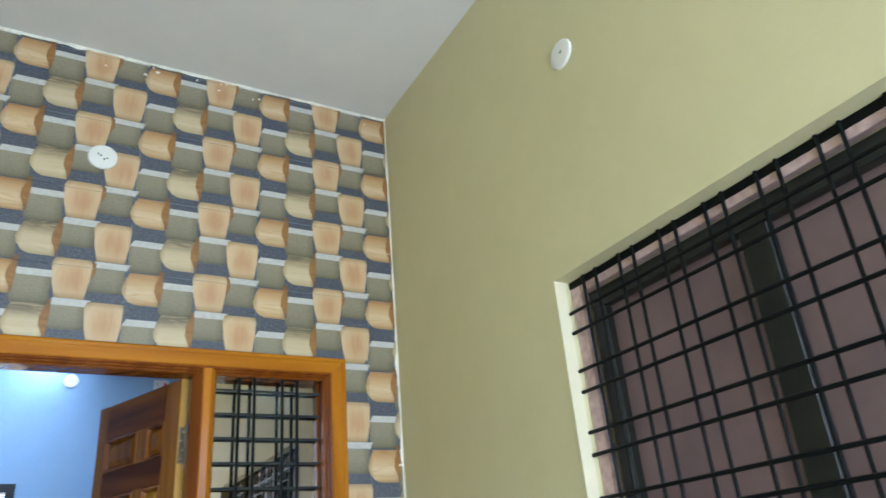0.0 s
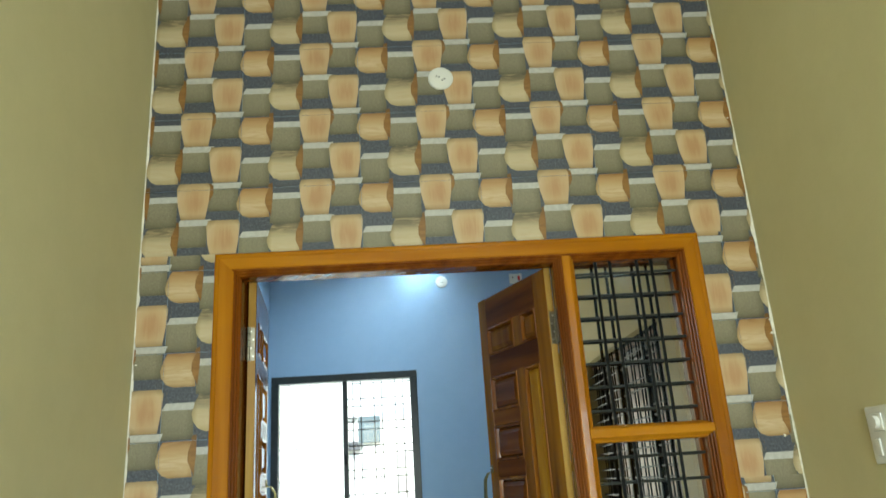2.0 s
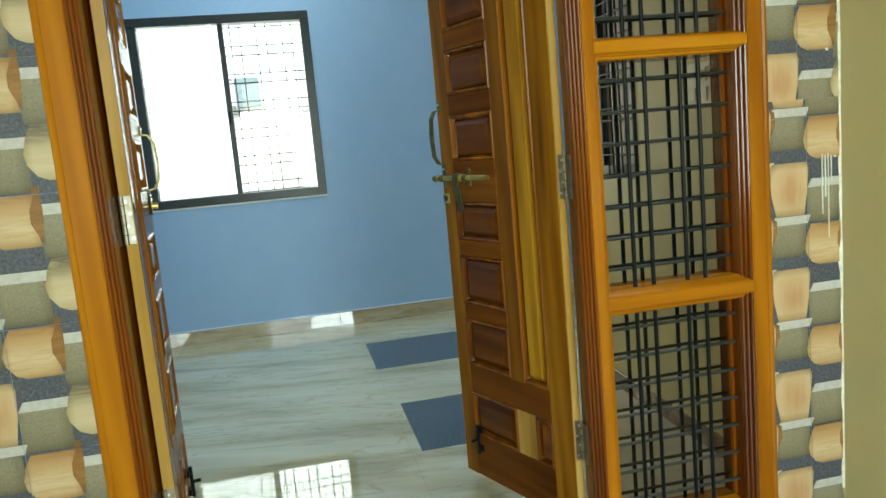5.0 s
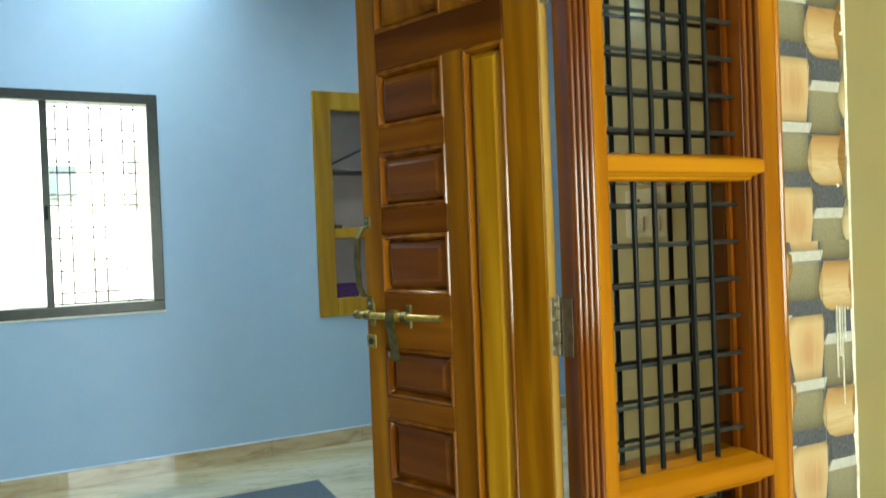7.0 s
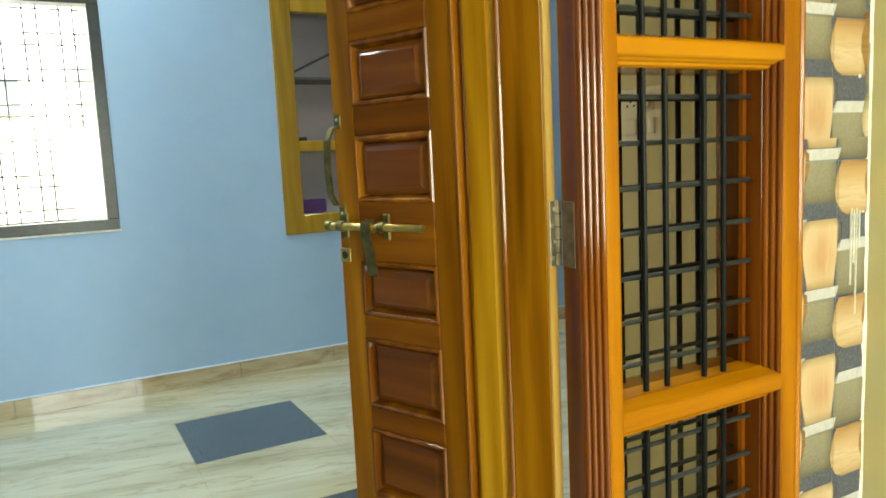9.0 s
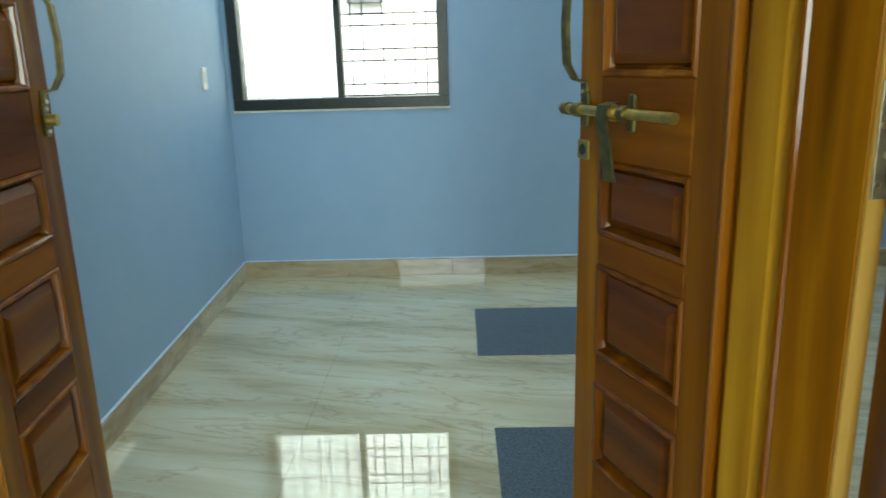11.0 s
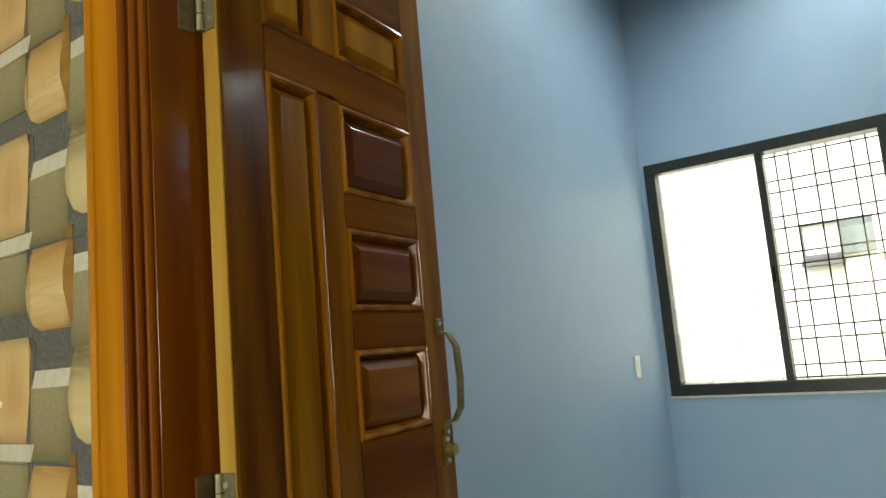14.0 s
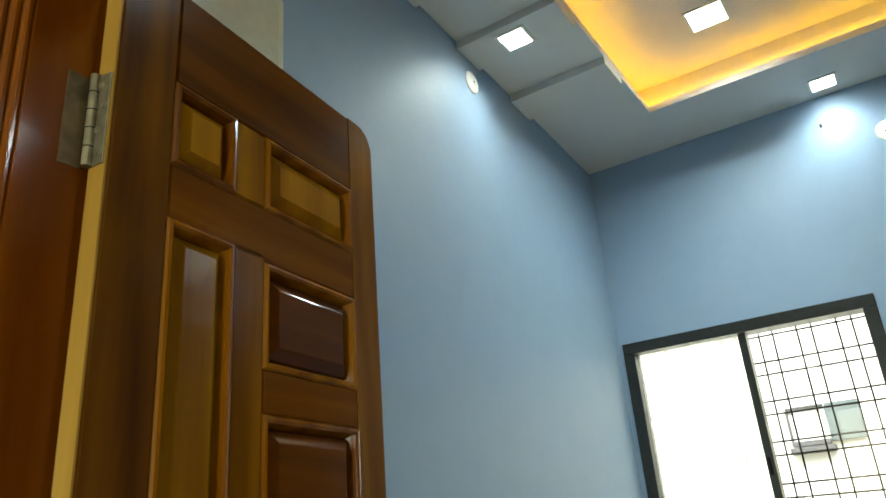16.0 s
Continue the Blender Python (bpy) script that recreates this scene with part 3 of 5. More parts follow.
def door_frame():
    ob = thing("door_frame", "varnished orange teak door frame with moulded edges and a barred side light", "door frame", pose(0.3, TILE_Y, 0))
    inv = ob.matrix_world.inverted()
    yf = TILE_Y - 0.006      # front of the frame
    yb = HALL_Y0 - 0.005
    H = FR_Z1

    def put(name, bm, mat, label="", parent=ob):
        bm.transform(inv)
        return part(name, bm, mat, parent, label)

    def darker_inside(bm, axis, edge, way):
        # the inner mouldings get the darker jamb wood, the flat the orange one
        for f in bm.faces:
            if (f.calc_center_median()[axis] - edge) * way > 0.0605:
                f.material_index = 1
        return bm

    # outline across the face, u from the outside in, v back from the front
    face = [(0, 0.022), (0, 0.006), (0.005, 0.001), (0.011, 0.0), (0.017, 0.003), (0.019, 0.006), (0.058, 0.006)] + beads((0.061, 0.009), (0.084, 0.042), 3, 1) + [(0.086, 0.043), (0.086, 0.118), (0, 0.118)]
    E = 0.011               # the jamb that carries the far leaf is this much wider
    wide = [(u + E if u > 0.02 else u, v) for u, v in face]
    put("jamb", darker_inside(profile_bm(wide, (FR_X0, yf, -0.02), (1, 0, 0), (0, 1, 0), (0, 0, 1), H + 0.02, 0, 1), 0, FR_X0 + E, 1), [FRAME_WOOD, JAMB_WOOD])
    put("jamb", darker_inside(profile_bm(face, (FR_X1, yf, -0.02), (-1, 0, 0), (0, 1, 0), (0, 0, 1), H + 0.02, 0, 1), 0, FR_X1, -1), [FRAME_WOOD, JAMB_WOOD])
    put("head", darker_inside(profile_bm(face, (FR_X0, yf, H), (0, 0, -1), (0, 1, 0), (1, 0, 0), FR_X1 - FR_X0, 1, 1), 2, H, -1), [FRAME_WOOD_X, JAMB_WOOD])
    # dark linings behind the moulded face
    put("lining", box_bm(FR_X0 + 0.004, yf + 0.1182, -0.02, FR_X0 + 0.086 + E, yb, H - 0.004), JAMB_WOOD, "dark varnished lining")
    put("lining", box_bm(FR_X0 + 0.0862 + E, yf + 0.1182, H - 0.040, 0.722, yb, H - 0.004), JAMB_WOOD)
    # mullion between door and side light: moulded towards the door, flat face, chamfer towards the glass
    mid = [(0.700, 0.094), (0.700, 0.047)] + beads((0.702, 0.045), (0.732, 0.008), 4, 1) + [(0.735, 0.006), (0.758, 0.005), (0.764, 0.008), (0.768, 0.016), (0.772, 0.018), (0.776, 0.028), (0.780, 0.030), (0.784, 0.045), (0.784, 0.094)]
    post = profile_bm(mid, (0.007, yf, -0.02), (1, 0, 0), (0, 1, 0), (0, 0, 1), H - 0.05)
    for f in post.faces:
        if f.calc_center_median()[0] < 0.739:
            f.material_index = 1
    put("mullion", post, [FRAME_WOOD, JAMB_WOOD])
    # low threshold under the door, a taller bottom rail under the side light
    sill = [(0.034, 0.150), (0.034, 0.030), (0.030, 0.012), (0.024, 0.006), (0.012, 0.006), (0.006, 0.012), (0.0, 0.016), (0.0, 0.150)]
    put("threshold", profile_bm(sill, (FR_X0 + 0.0862 + E, yf + 0.001, -0.021), (0, 0, 1), (0, 1, 0), (1, 0, 0), 1.275), FRAME_WOOD_X)
    foot = [(0.090, 0.092), (0.086, 0.050), (0.076, 0.018), (0.070, 0.010), (0.062, 0.006), (0.012, 0.006), (0.006, 0.012), (0.0, 0.016), (0.0, 0.092)]
    put("bottom_rail", profile_bm(foot, (0.7932, yf + 0.001, -0.021), (0, 0, 1), (0, 1, 0), (1, 0, 0), FR_X1 - 0.081 - 0.7932), FRAME_WOOD_X)
    # rails of the side light
    SX0, SX1 = 0.789, FR_X1 - 0.084
    rail = [(0, 0.092), (0, 0.034), (0.004, 0.027), (0.010, 0.026), (0.012, 0.018), (0.017, 0.014), (0.018, 0.007), (0.022, 0.004), (0.052, 0.004), (0.056, 0.008), (0.062, 0.022), (0.068, 0.040), (0.068, 0.092)]
    for z, k in ((0.706, 1.05), (1.412, 0.9)):
        put("rail", profile_bm([(u * k, v) for u, v in rail], (0.7705, yf + 0.004, z), (0, 0, 1), (0, 1, 0), (1, 0, 0), FR_X1 - 0.0605 - 0.7705), FRAME_WOOD_X)
    # bars: two pairs upright, seven across in each light
    lights = ((0.075, 0.706), (0.777, 1.412), (1.473, 2.105))
    ybar = yf + 0.060
    for fx in (0.22, 0.36, 0.62, 0.76):
        x = SX0 + fx * (SX1 - SX0)
        put("upright_bar", rod_bm((x, ybar, 0.07), (x, ybar, 2.11), 0.0062), BLACK_STEEL, "black enamelled steel bar")
    g = yf + 0.094
    for z0, z1 in lights:
        for k in range(7):
            z = z0 + (z1 - z0) * (k + 0.62) / 7.2
            put("cross_bar", rod_bm((SX0 - 0.003, ybar + 0.012, z), (SX1 + 0.003, ybar + 0.012, z), 0.0052, 8), DUSTY_STEEL)
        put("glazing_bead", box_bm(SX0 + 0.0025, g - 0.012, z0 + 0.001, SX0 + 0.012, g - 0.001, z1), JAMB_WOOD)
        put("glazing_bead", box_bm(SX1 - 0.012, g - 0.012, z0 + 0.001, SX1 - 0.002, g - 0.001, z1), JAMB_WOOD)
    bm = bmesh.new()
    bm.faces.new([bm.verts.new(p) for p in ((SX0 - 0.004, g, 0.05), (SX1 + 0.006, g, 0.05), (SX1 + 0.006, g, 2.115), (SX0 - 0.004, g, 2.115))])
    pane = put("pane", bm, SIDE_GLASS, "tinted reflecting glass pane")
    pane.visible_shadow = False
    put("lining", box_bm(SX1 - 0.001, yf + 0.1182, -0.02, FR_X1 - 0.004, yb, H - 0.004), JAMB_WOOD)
    put("lining", box_bm(0.793, yf + 0.1182, H - 0.078, SX1 - 0.002, yb, H - 0.004), FRAME_WOOD_X)
    return ob


door_frame()


# ---- door leaves ----
ROWS_Z = [(1.838, 1.962), (1.594, 1.740), (1.388, 1.531), (1.170, 1.320), (0.903, 1.032), (0.680, 0.848), (0.458, 0.625), (0.205, 0.356)]
TALL = (0.458, 1.740)
Z0 = 0.05


def raised_panel(u0, z0, u1, z1, s, recess, th):
    """Raised field with sloped borders, sunk into the leaf."""
    bm = bmesh.new()
    y0 = -th + recess
    k = 0.7 * min(1.0, (u1 - u0) / 0.15)
    rings = [(0, y0), (0.016, y0), (0.016 + 0.004 * k, y0 - recess * 0.35), (0.016 + 0.026 * k, y0 - recess * 0.9), (0.016 + 0.029 * k, y0 - recess * 0.95)]
    loops = []
    for inset, y in rings:
        a, b, c, d = u0 + inset, u1 - inset, z0 + inset, z1 - inset
        loops.append([bm.verts.new((s * x, y, z)) for x, z in ((a, c), (b, c), (b, d), (a, d))])
    for la, lb in zip(loops, loops[1:]):
        for i in range(4):
            bm.faces.new((la[i], la[(i + 1) % 4], lb[(i + 1) % 4], lb[i]))
    bm.faces.new(loops[-1])
    bot = [bm.verts.new((s * x, -recess, z)) for x, z in ((u0, z0), (u1, z0), (u1, z1), (u0, z1))]
    for i in range(4):
        bm.faces.new((loops[0][i], bot[i], bot[(i + 1) % 4], loops[0][(i + 1) % 4]))
    bm.faces.new(bot[::-1])
    return bm


def bead(u0, z0, u1, z1, s, th, w=0.016):
    """A rounded bead round a panel, just inside the opening."""
    bm = bmesh.new()
    prof = [(-0.001, -th + 0.001), (w * 0.12, -th - 0.003), (w * 0.4, -th - 0.004), (w * 0.62, -th - 0.001), (w * 0.75, -th + 0.006), (w, -th + 0.016)]
    loops = []
    for inset, y in prof:
        a, b, c, d = u0 + inset, u1 - inset, z0 + inset, z1 - inset
        loops.append([bm.verts.new((s * x, y, z)) for x, z in ((a, c), (b, c), (b, d), (a, d))])
    for la, lb in zip(loops, loops[1:]):
        for i in range(4):
            bm.faces.new((la[i], la[(i + 1) % 4], lb[(i + 1) % 4], lb[i]))
    return bm


def hinge(parent, z0, z1, s, th, jamb):
    """Butt hinge: barrel with knuckles, a plate on the leaf's edge and one on the jamb (plan x0, y0, x1, y1)."""
    h = part("hinge", rod_bm((-s * 0.006, -0.004, z0), (-s * 0.006, -0.004, z1), 0.0062, 12), STEEL, parent, "worn steel butt hinge")
    part("plate", box_bm(min(0, -s * 0.003), -th + 0.003, z0, max(0, -s * 0.003), -0.004, z1, 0.0006), STEEL, h)
    jp = box_bm(jamb[0], jamb[1], z0, jamb[2], jamb[3], z1, 0.0005)
    jp.transform(parent.matrix_world.inverted())
    part("plate", jp, PLATE, h, "dark jamb plate")
    for k in range(4):
        z = z0 + (z1 - z0) * (k + 0.5) / 4
        y = -th * (0.42 if k % 2 else 0.7)
        part("screw", rod_bm((-s * 0.003, y, z), (-s * 0.0048, y, z), 0.004, 10), SCREW, h)
    for k in (1, 2, 3, 4):
        z = z0 + (z1 - z0) * k / 5
        part("knuckle_gap", rod_bm((-s * 0.006, -0.004, z - 0.0008), (-s * 0.006, -0.004, z + 0.0008), 0.0065, 12), HOLE, h)
    return h


def pull_handle(parent, u, z0, z1, s, th):
    pts = [(u, -th, z1), (u, -th - 0.022, z1 - 0.004), (u, -th - 0.038, z1 - 0.03), (u, -th - 0.042, (z0 + z1) / 2), (u, -th - 0.038, z0 + 0.03), (u, -th - 0.022, z0 + 0.004), (u, -th, z0)]
    bm = bmesh.new()
    prev = None
    for (x, y, z) in pts:
        ring = [bm.verts.new((s * x + dx, y, z + dz)) for dx, dz in ((-0.008, 0.004), (0.008, 0.004), (0.008, -0.004), (-0.008, -0.004))]
        # turn the section with the bow
        k = min(1.0, (-th - y) / 0.03)
        for v, (dx, dz) in zip(ring, ((-0.008, 1), (0.008, 1), (0.008, -1), (-0.008, -1))):
            v.co = (s * x + dx, y + (-0.004 * dz) * k, z + 0.004 * dz * (1 - k) * (1 if z > (z0 + z1) / 2 else -1))
        if prev:
            for i in range(4):
                bm.faces.new((prev[i], prev[(i + 1) % 4], ring[(i + 1) % 4], ring[i]))
        prev = ring
    h = part("pull_handle", bm, BRASS, parent, "bowed antique brass pull handle")
    for z, dz in ((z1, 0.012), (z0, -0.012)):
        part("foot", box_bm(s * u - 0.012, -th - 0.005, z + dz - 0.016, s * u + 0.012, -th, z + dz + 0.016, 0.003), BRASS, h)
        part("screw", rod_bm((s * u, -th - 0.004, z + dz * 1.4), (s * u, -th - 0.007, z + dz * 1.4), 0.004), SCREW, h)
    return h


def tower_bolt(parent, u0, u1, z, s, th):
    """Sliding rod bolt with two brackets, a hasp tongue and a square staple plate."""
    y = -th - 0.018
    b = part("sliding_bolt", rod_bm((s * u0, y, z), (s * u1, y, z), 0.0085, 14), BRASS_PALE, parent, "antique brass sliding bolt")
    part("bolt_knob", rod_bm((s * (u1 - 0.012), y, z), (s * (u1 + 0.004), y, z), 0.0115, 14), BRASS, b)
    for u in (u1 - 0.045, u0 + 0.12):
        part("bracket", box_bm(s * u - 0.010, -th - 0.008, z - 0.030, s * u + 0.010, -th, z + 0.030, 0.003), BRASS, b)
        part("collar", rod_bm((s * u - 0.009, y, z), (s * u + 0.009, y, z), 0.013, 12), BRASS, b)
    um = (u0 * 0.46 + u1 * 0.54)
    bm = bmesh.new()
    prof = [(0.014, z + 0.016), (0.030, z + 0.012), (0.034, z - 0.01), (0.024, z - 0.05), (0.018, z - 0.09), (0.014, z - 0.112)]
    prev = None
    for d, zz in prof:
        ring = [bm.verts.new((s * um + dx, -th - d + dy, zz)) for dx, dy in ((-0.014, 0.002), (0.014, 0.002), (0.014, -0.003), (-0.014, -0.003))]
        if prev:
            for i in range(4):
                bm.faces.new((prev[i], prev[(i + 1) % 4], ring[(i + 1) % 4], ring[i]))
        else:
            bm.faces.new(ring)
        prev = ring
    bm.faces.new(prev[::-1])
    part("hasp", bm, BRASS, b, "curved brass hasp tongue")
    part("collar", rod_bm((s * um - 0.016, y, z), (s * um + 0.016, y, z), 0.0135, 14), BRASS_PALE, b)
    us = u1 - 0.035
    st = part("staple_plate", box_bm(s * us - 0.018, -th - 0.004, z - 0.087, s * us + 0.018, -th, z - 0.053, 0.002), BRASS_PALE, b)
    part("staple_hole", rod_bm((s * us, -th - 0.003, z - 0.07), (s * us, -th - 0.0055, z - 0.07), 0.0095, 14), HOLE, st)
    return b


def floor_bolt(parent, u, z0, z1, s, th):
    b = part("floor_bolt", rod_bm((s * u, -th - 0.012, z0), (s * u, -th - 0.012, z1), 0.006, 10), BLACK_STEEL, parent, "dark steel floor bolt")
    for z in (z0 + 0.02, z1 - 0.02):
        part("bracket", box_bm(s * u - 0.016, -th - 0.008, z - 0.011, s * u + 0.016, -th, z + 0.011, 0.002), BLACK_STEEL, b)
    part("knob", rod_bm((s * u, -th - 0.012, (z0 + z1) / 2), (s * u, -th - 0.04, (z0 + z1) / 2), 0.006, 10), BLACK_STEEL, b)


def door_leaf(label, m, s, k, top, jamb, bolted):
    """s: +1 or -1, the way the leaf runs from its hinge; k: its width beside 0.553 m; jamb: plan of its hinge plates on the frame."""
    th, rec = 0.030, 0.015
    ob = thing("door_leaf", label, "door", m, group="double door leaves")
    U = lambda u: u * k
    rows, tall = list(ROWS_Z), TALL
    if not bolted:
        rows[1], tall = (1.594, 1.752), (0.458, 1.760)
    za, zb = rows[0]
    ba, bb = rows[7]
    wdt = 0.553 * k + (0.0 if bolted else 0.010)
    uh, ta, tb, pa, pb = U(0.093), U(0.207), U(0.268), U(0.268), U(0.490)
    z1 = top

    def slab(u0, a, u1, b, mat, name, e=0.003):
        x0, x1 = sorted((s * u0, s * u1))
        part(name, box_bm(x0, -th, a, x1, 0, b, e), mat, ob)

    stile = LEAF_WOOD if bolted else STILE_WOOD
    slab(0.0035, Z0, uh, z1, stile, "hinge_stile")
    part("hinge_edge", box_bm(min(0, s * 0.003), -th + 0.001, Z0, max(0, s * 0.003), -0.001, z1), SAP_WOOD, ob, "pale sapwood edge")
    r = 0.004 if bolted else 0.045
    arc = [(wdt - r + r * math.sin(a), z1 - r + r * math.cos(a)) for a in (i * math.pi / 12 for i in range(7))]
    part("meeting_stile", profile_bm([(s * u, z) for u, z in [(pb, Z0), (pb, z1)] + arc + [(wdt, Z0)]], (0, -th, 0), (1, 0, 0), (0, 0, 1), (0, 1, 0), th), stile, ob)
    slab(ta, tall[0] - 0.006, tb, tall[1] + 0.006, stile, "middle_stile")
    rails = [(zb, z1)] + [(rows[i + 1][1], rows[i][0]) for i in range(7)] + [(Z0, ba)]
    for i, (a, b) in enumerate(rails):
        full = i in (0, 1, 7, 8)
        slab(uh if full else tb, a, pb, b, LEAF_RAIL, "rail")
    slab(U(0.205), za, U(0.268), zb, LEAF_WOOD, "short_stile")
    slab(U(0.164), ba, U(0.255), bb, SAP_WOOD if s < 0 else LEAF_WOOD, "short_stile")
    fields = [(pa, a, pb, b) for a, b in rows] + [(uh, tall[0], ta, tall[1]), (uh, za, U(0.205), zb), (uh, ba, U(0.164), bb)]
    fields[0] = (U(0.268), za, pb, zb)
    fields[7] = (U(0.255), ba, pb, bb)
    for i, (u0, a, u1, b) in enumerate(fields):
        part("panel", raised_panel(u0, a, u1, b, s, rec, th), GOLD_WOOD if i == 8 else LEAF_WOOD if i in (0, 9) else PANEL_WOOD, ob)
        part("bead", bead(u0, a, u1, b, s, th), BEAD_WOOD, ob)
    for a, b in ((1.795, 1.922), (1.047, 1.171), (0.265, 0.385)):
        hinge(ob, a, b, s, th, jamb)
    if bolted:
        pull_handle(ob, U(0.538), 1.160, 1.345, s, th)
        tower_bolt(ob, U(0.285), U(0.572), 1.114, s, th)
    else:
        pull_handle(ob, U(0.538), 1.165, 1.345, s, th)
        catch = part("catch", box_bm(s * U(0.53) - 0.012, -th - 0.006, 1.085, s * U(0.53) + 0.012, -th, 1.145, 0.003), BRASS, ob, "brass bolt catch")
        for z in (1.095, 1.135):
            part("screw", rod_bm((s * U(0.53), -th - 0.005, z), (s * U(0.53), -th - 0.009, z), 0.004), SCREW, catch)
        part("ring", rod_bm((s * U(0.53), -th - 0.006, 1.115), (s * U(0.53), -th - 0.024, 1.115), 0.011, 14), BRASS_PALE, catch)
    floor_bolt(ob, U(0.46), 0.14, 0.245, s, th)
    return ob


door_leaf("varnished teak panelled door leaf standing open, brass bolt across it", pose(0.711, 2.698, 0, 0, 0, -68), -1, 1.04, 2.10, (0.7045, 2.636, 0.7065, 2.672), True)
door_leaf("varnished teak panelled door leaf opened flat towards the blue wall", pose(-0.475, 2.702, 0, 0, 0, 96), 1, 1.04, 2.115, (-0.483, 2.668, -0.4812, 2.695), False)


# ---- windows ----
def hall_window():
    ob = thing("window_1", "dark framed sliding window with one frosted pane and outer grille", "window", pose((WX0 + WX1) / 2, BACK_Y, WZ0), kind="structure")
    inv = ob.matrix_world.inverted()

    def put(name, bm, mat, label="", parent=ob):
        bm.transform(inv)
        return part(name, bm, mat, parent, label)

    y0, y1 = BACK_Y - 0.012, BACK_Y + 0.10
    f = 0.058
    put("window_frame", box_bm(WX0, y0, WZ0 + f, WX0 + f, y1, WZ1 - f, 0.003), WINDOW_FRAME)
    put("window_frame", box_bm(WX1 - f, y0, WZ0 + f, WX1, y1, WZ1 - f, 0.003), WINDOW_FRAME)
    put("window_frame", box_bm(WX0, y0, WZ1 - f, WX1, y1, WZ1, 0.003), WINDOW_FRAME)
    put("window_frame", box_bm(WX0, y0, WZ0, WX1, y1, WZ0 + f, 0.003), WINDOW_FRAME)
    xm = -0.39
    put("meeting_stile", box_bm(xm - 0.018, y0 + 0.02, WZ0 + f, xm + 0.018, y1 - 0.02, WZ1 - f, 0.002), WINDOW_FRAME)
    put("latch", box_bm(xm - 0.010, y0 + 0.005, 1.50, xm + 0.006, y0 + 0.022, 1.58, 0.003), BLACK_STEEL)
    yg = BACK_Y + 0.05
    for a, b, mat, lab in ((WX0 + f, xm - 0.018, FROSTED, "frosted glass pane"), (xm + 0.018, WX1 - f, CLEAR_GLASS, "clear glass pane")):
        bm = bmesh.new()
        bm.faces.new([bm.verts.new(p) for p in ((a, yg, WZ0 + f), (b, yg, WZ0 + f), (b, yg, WZ1 - f), (a, yg, WZ1 - f))])
        put("pane", bm, mat, lab).visible_shadow = False
    # outer grille: pairs of thin rods
    yr = BACK_Y + 0.15
    for p in range(7):
        for off in (0.0, 0.065):
            x = -0.336 + (p - 4) * 0.176 + off
            if WX0 + 0.02 < x < WX1 - 0.02:
                put("upright_rod", rod_bm((x, yr, WZ0 - 0.02), (x, yr, WZ1 + 0.02), 0.0046, 6), BLACK_STEEL)
    for p in range(8):
        for off in (0.0, 0.062):
            z = 1.02 + p * 0.190 + off
            if z < WZ1:
                put("cross_rod", rod_bm((WX0 - 0.01, yr + 0.006, z), (WX1 + 0.01, yr + 0.006, z), 0.0044, 6), BLACK_STEEL)
    put("plaster_edge", box_bm(WX0 - 0.006, BACK_Y - 0.004, WZ0 - 0.012, WX1 + 0.006, BACK_Y + 0.02, WZ0 - 0.0005), PLASTER, "rough white plaster edge")


hall_window()


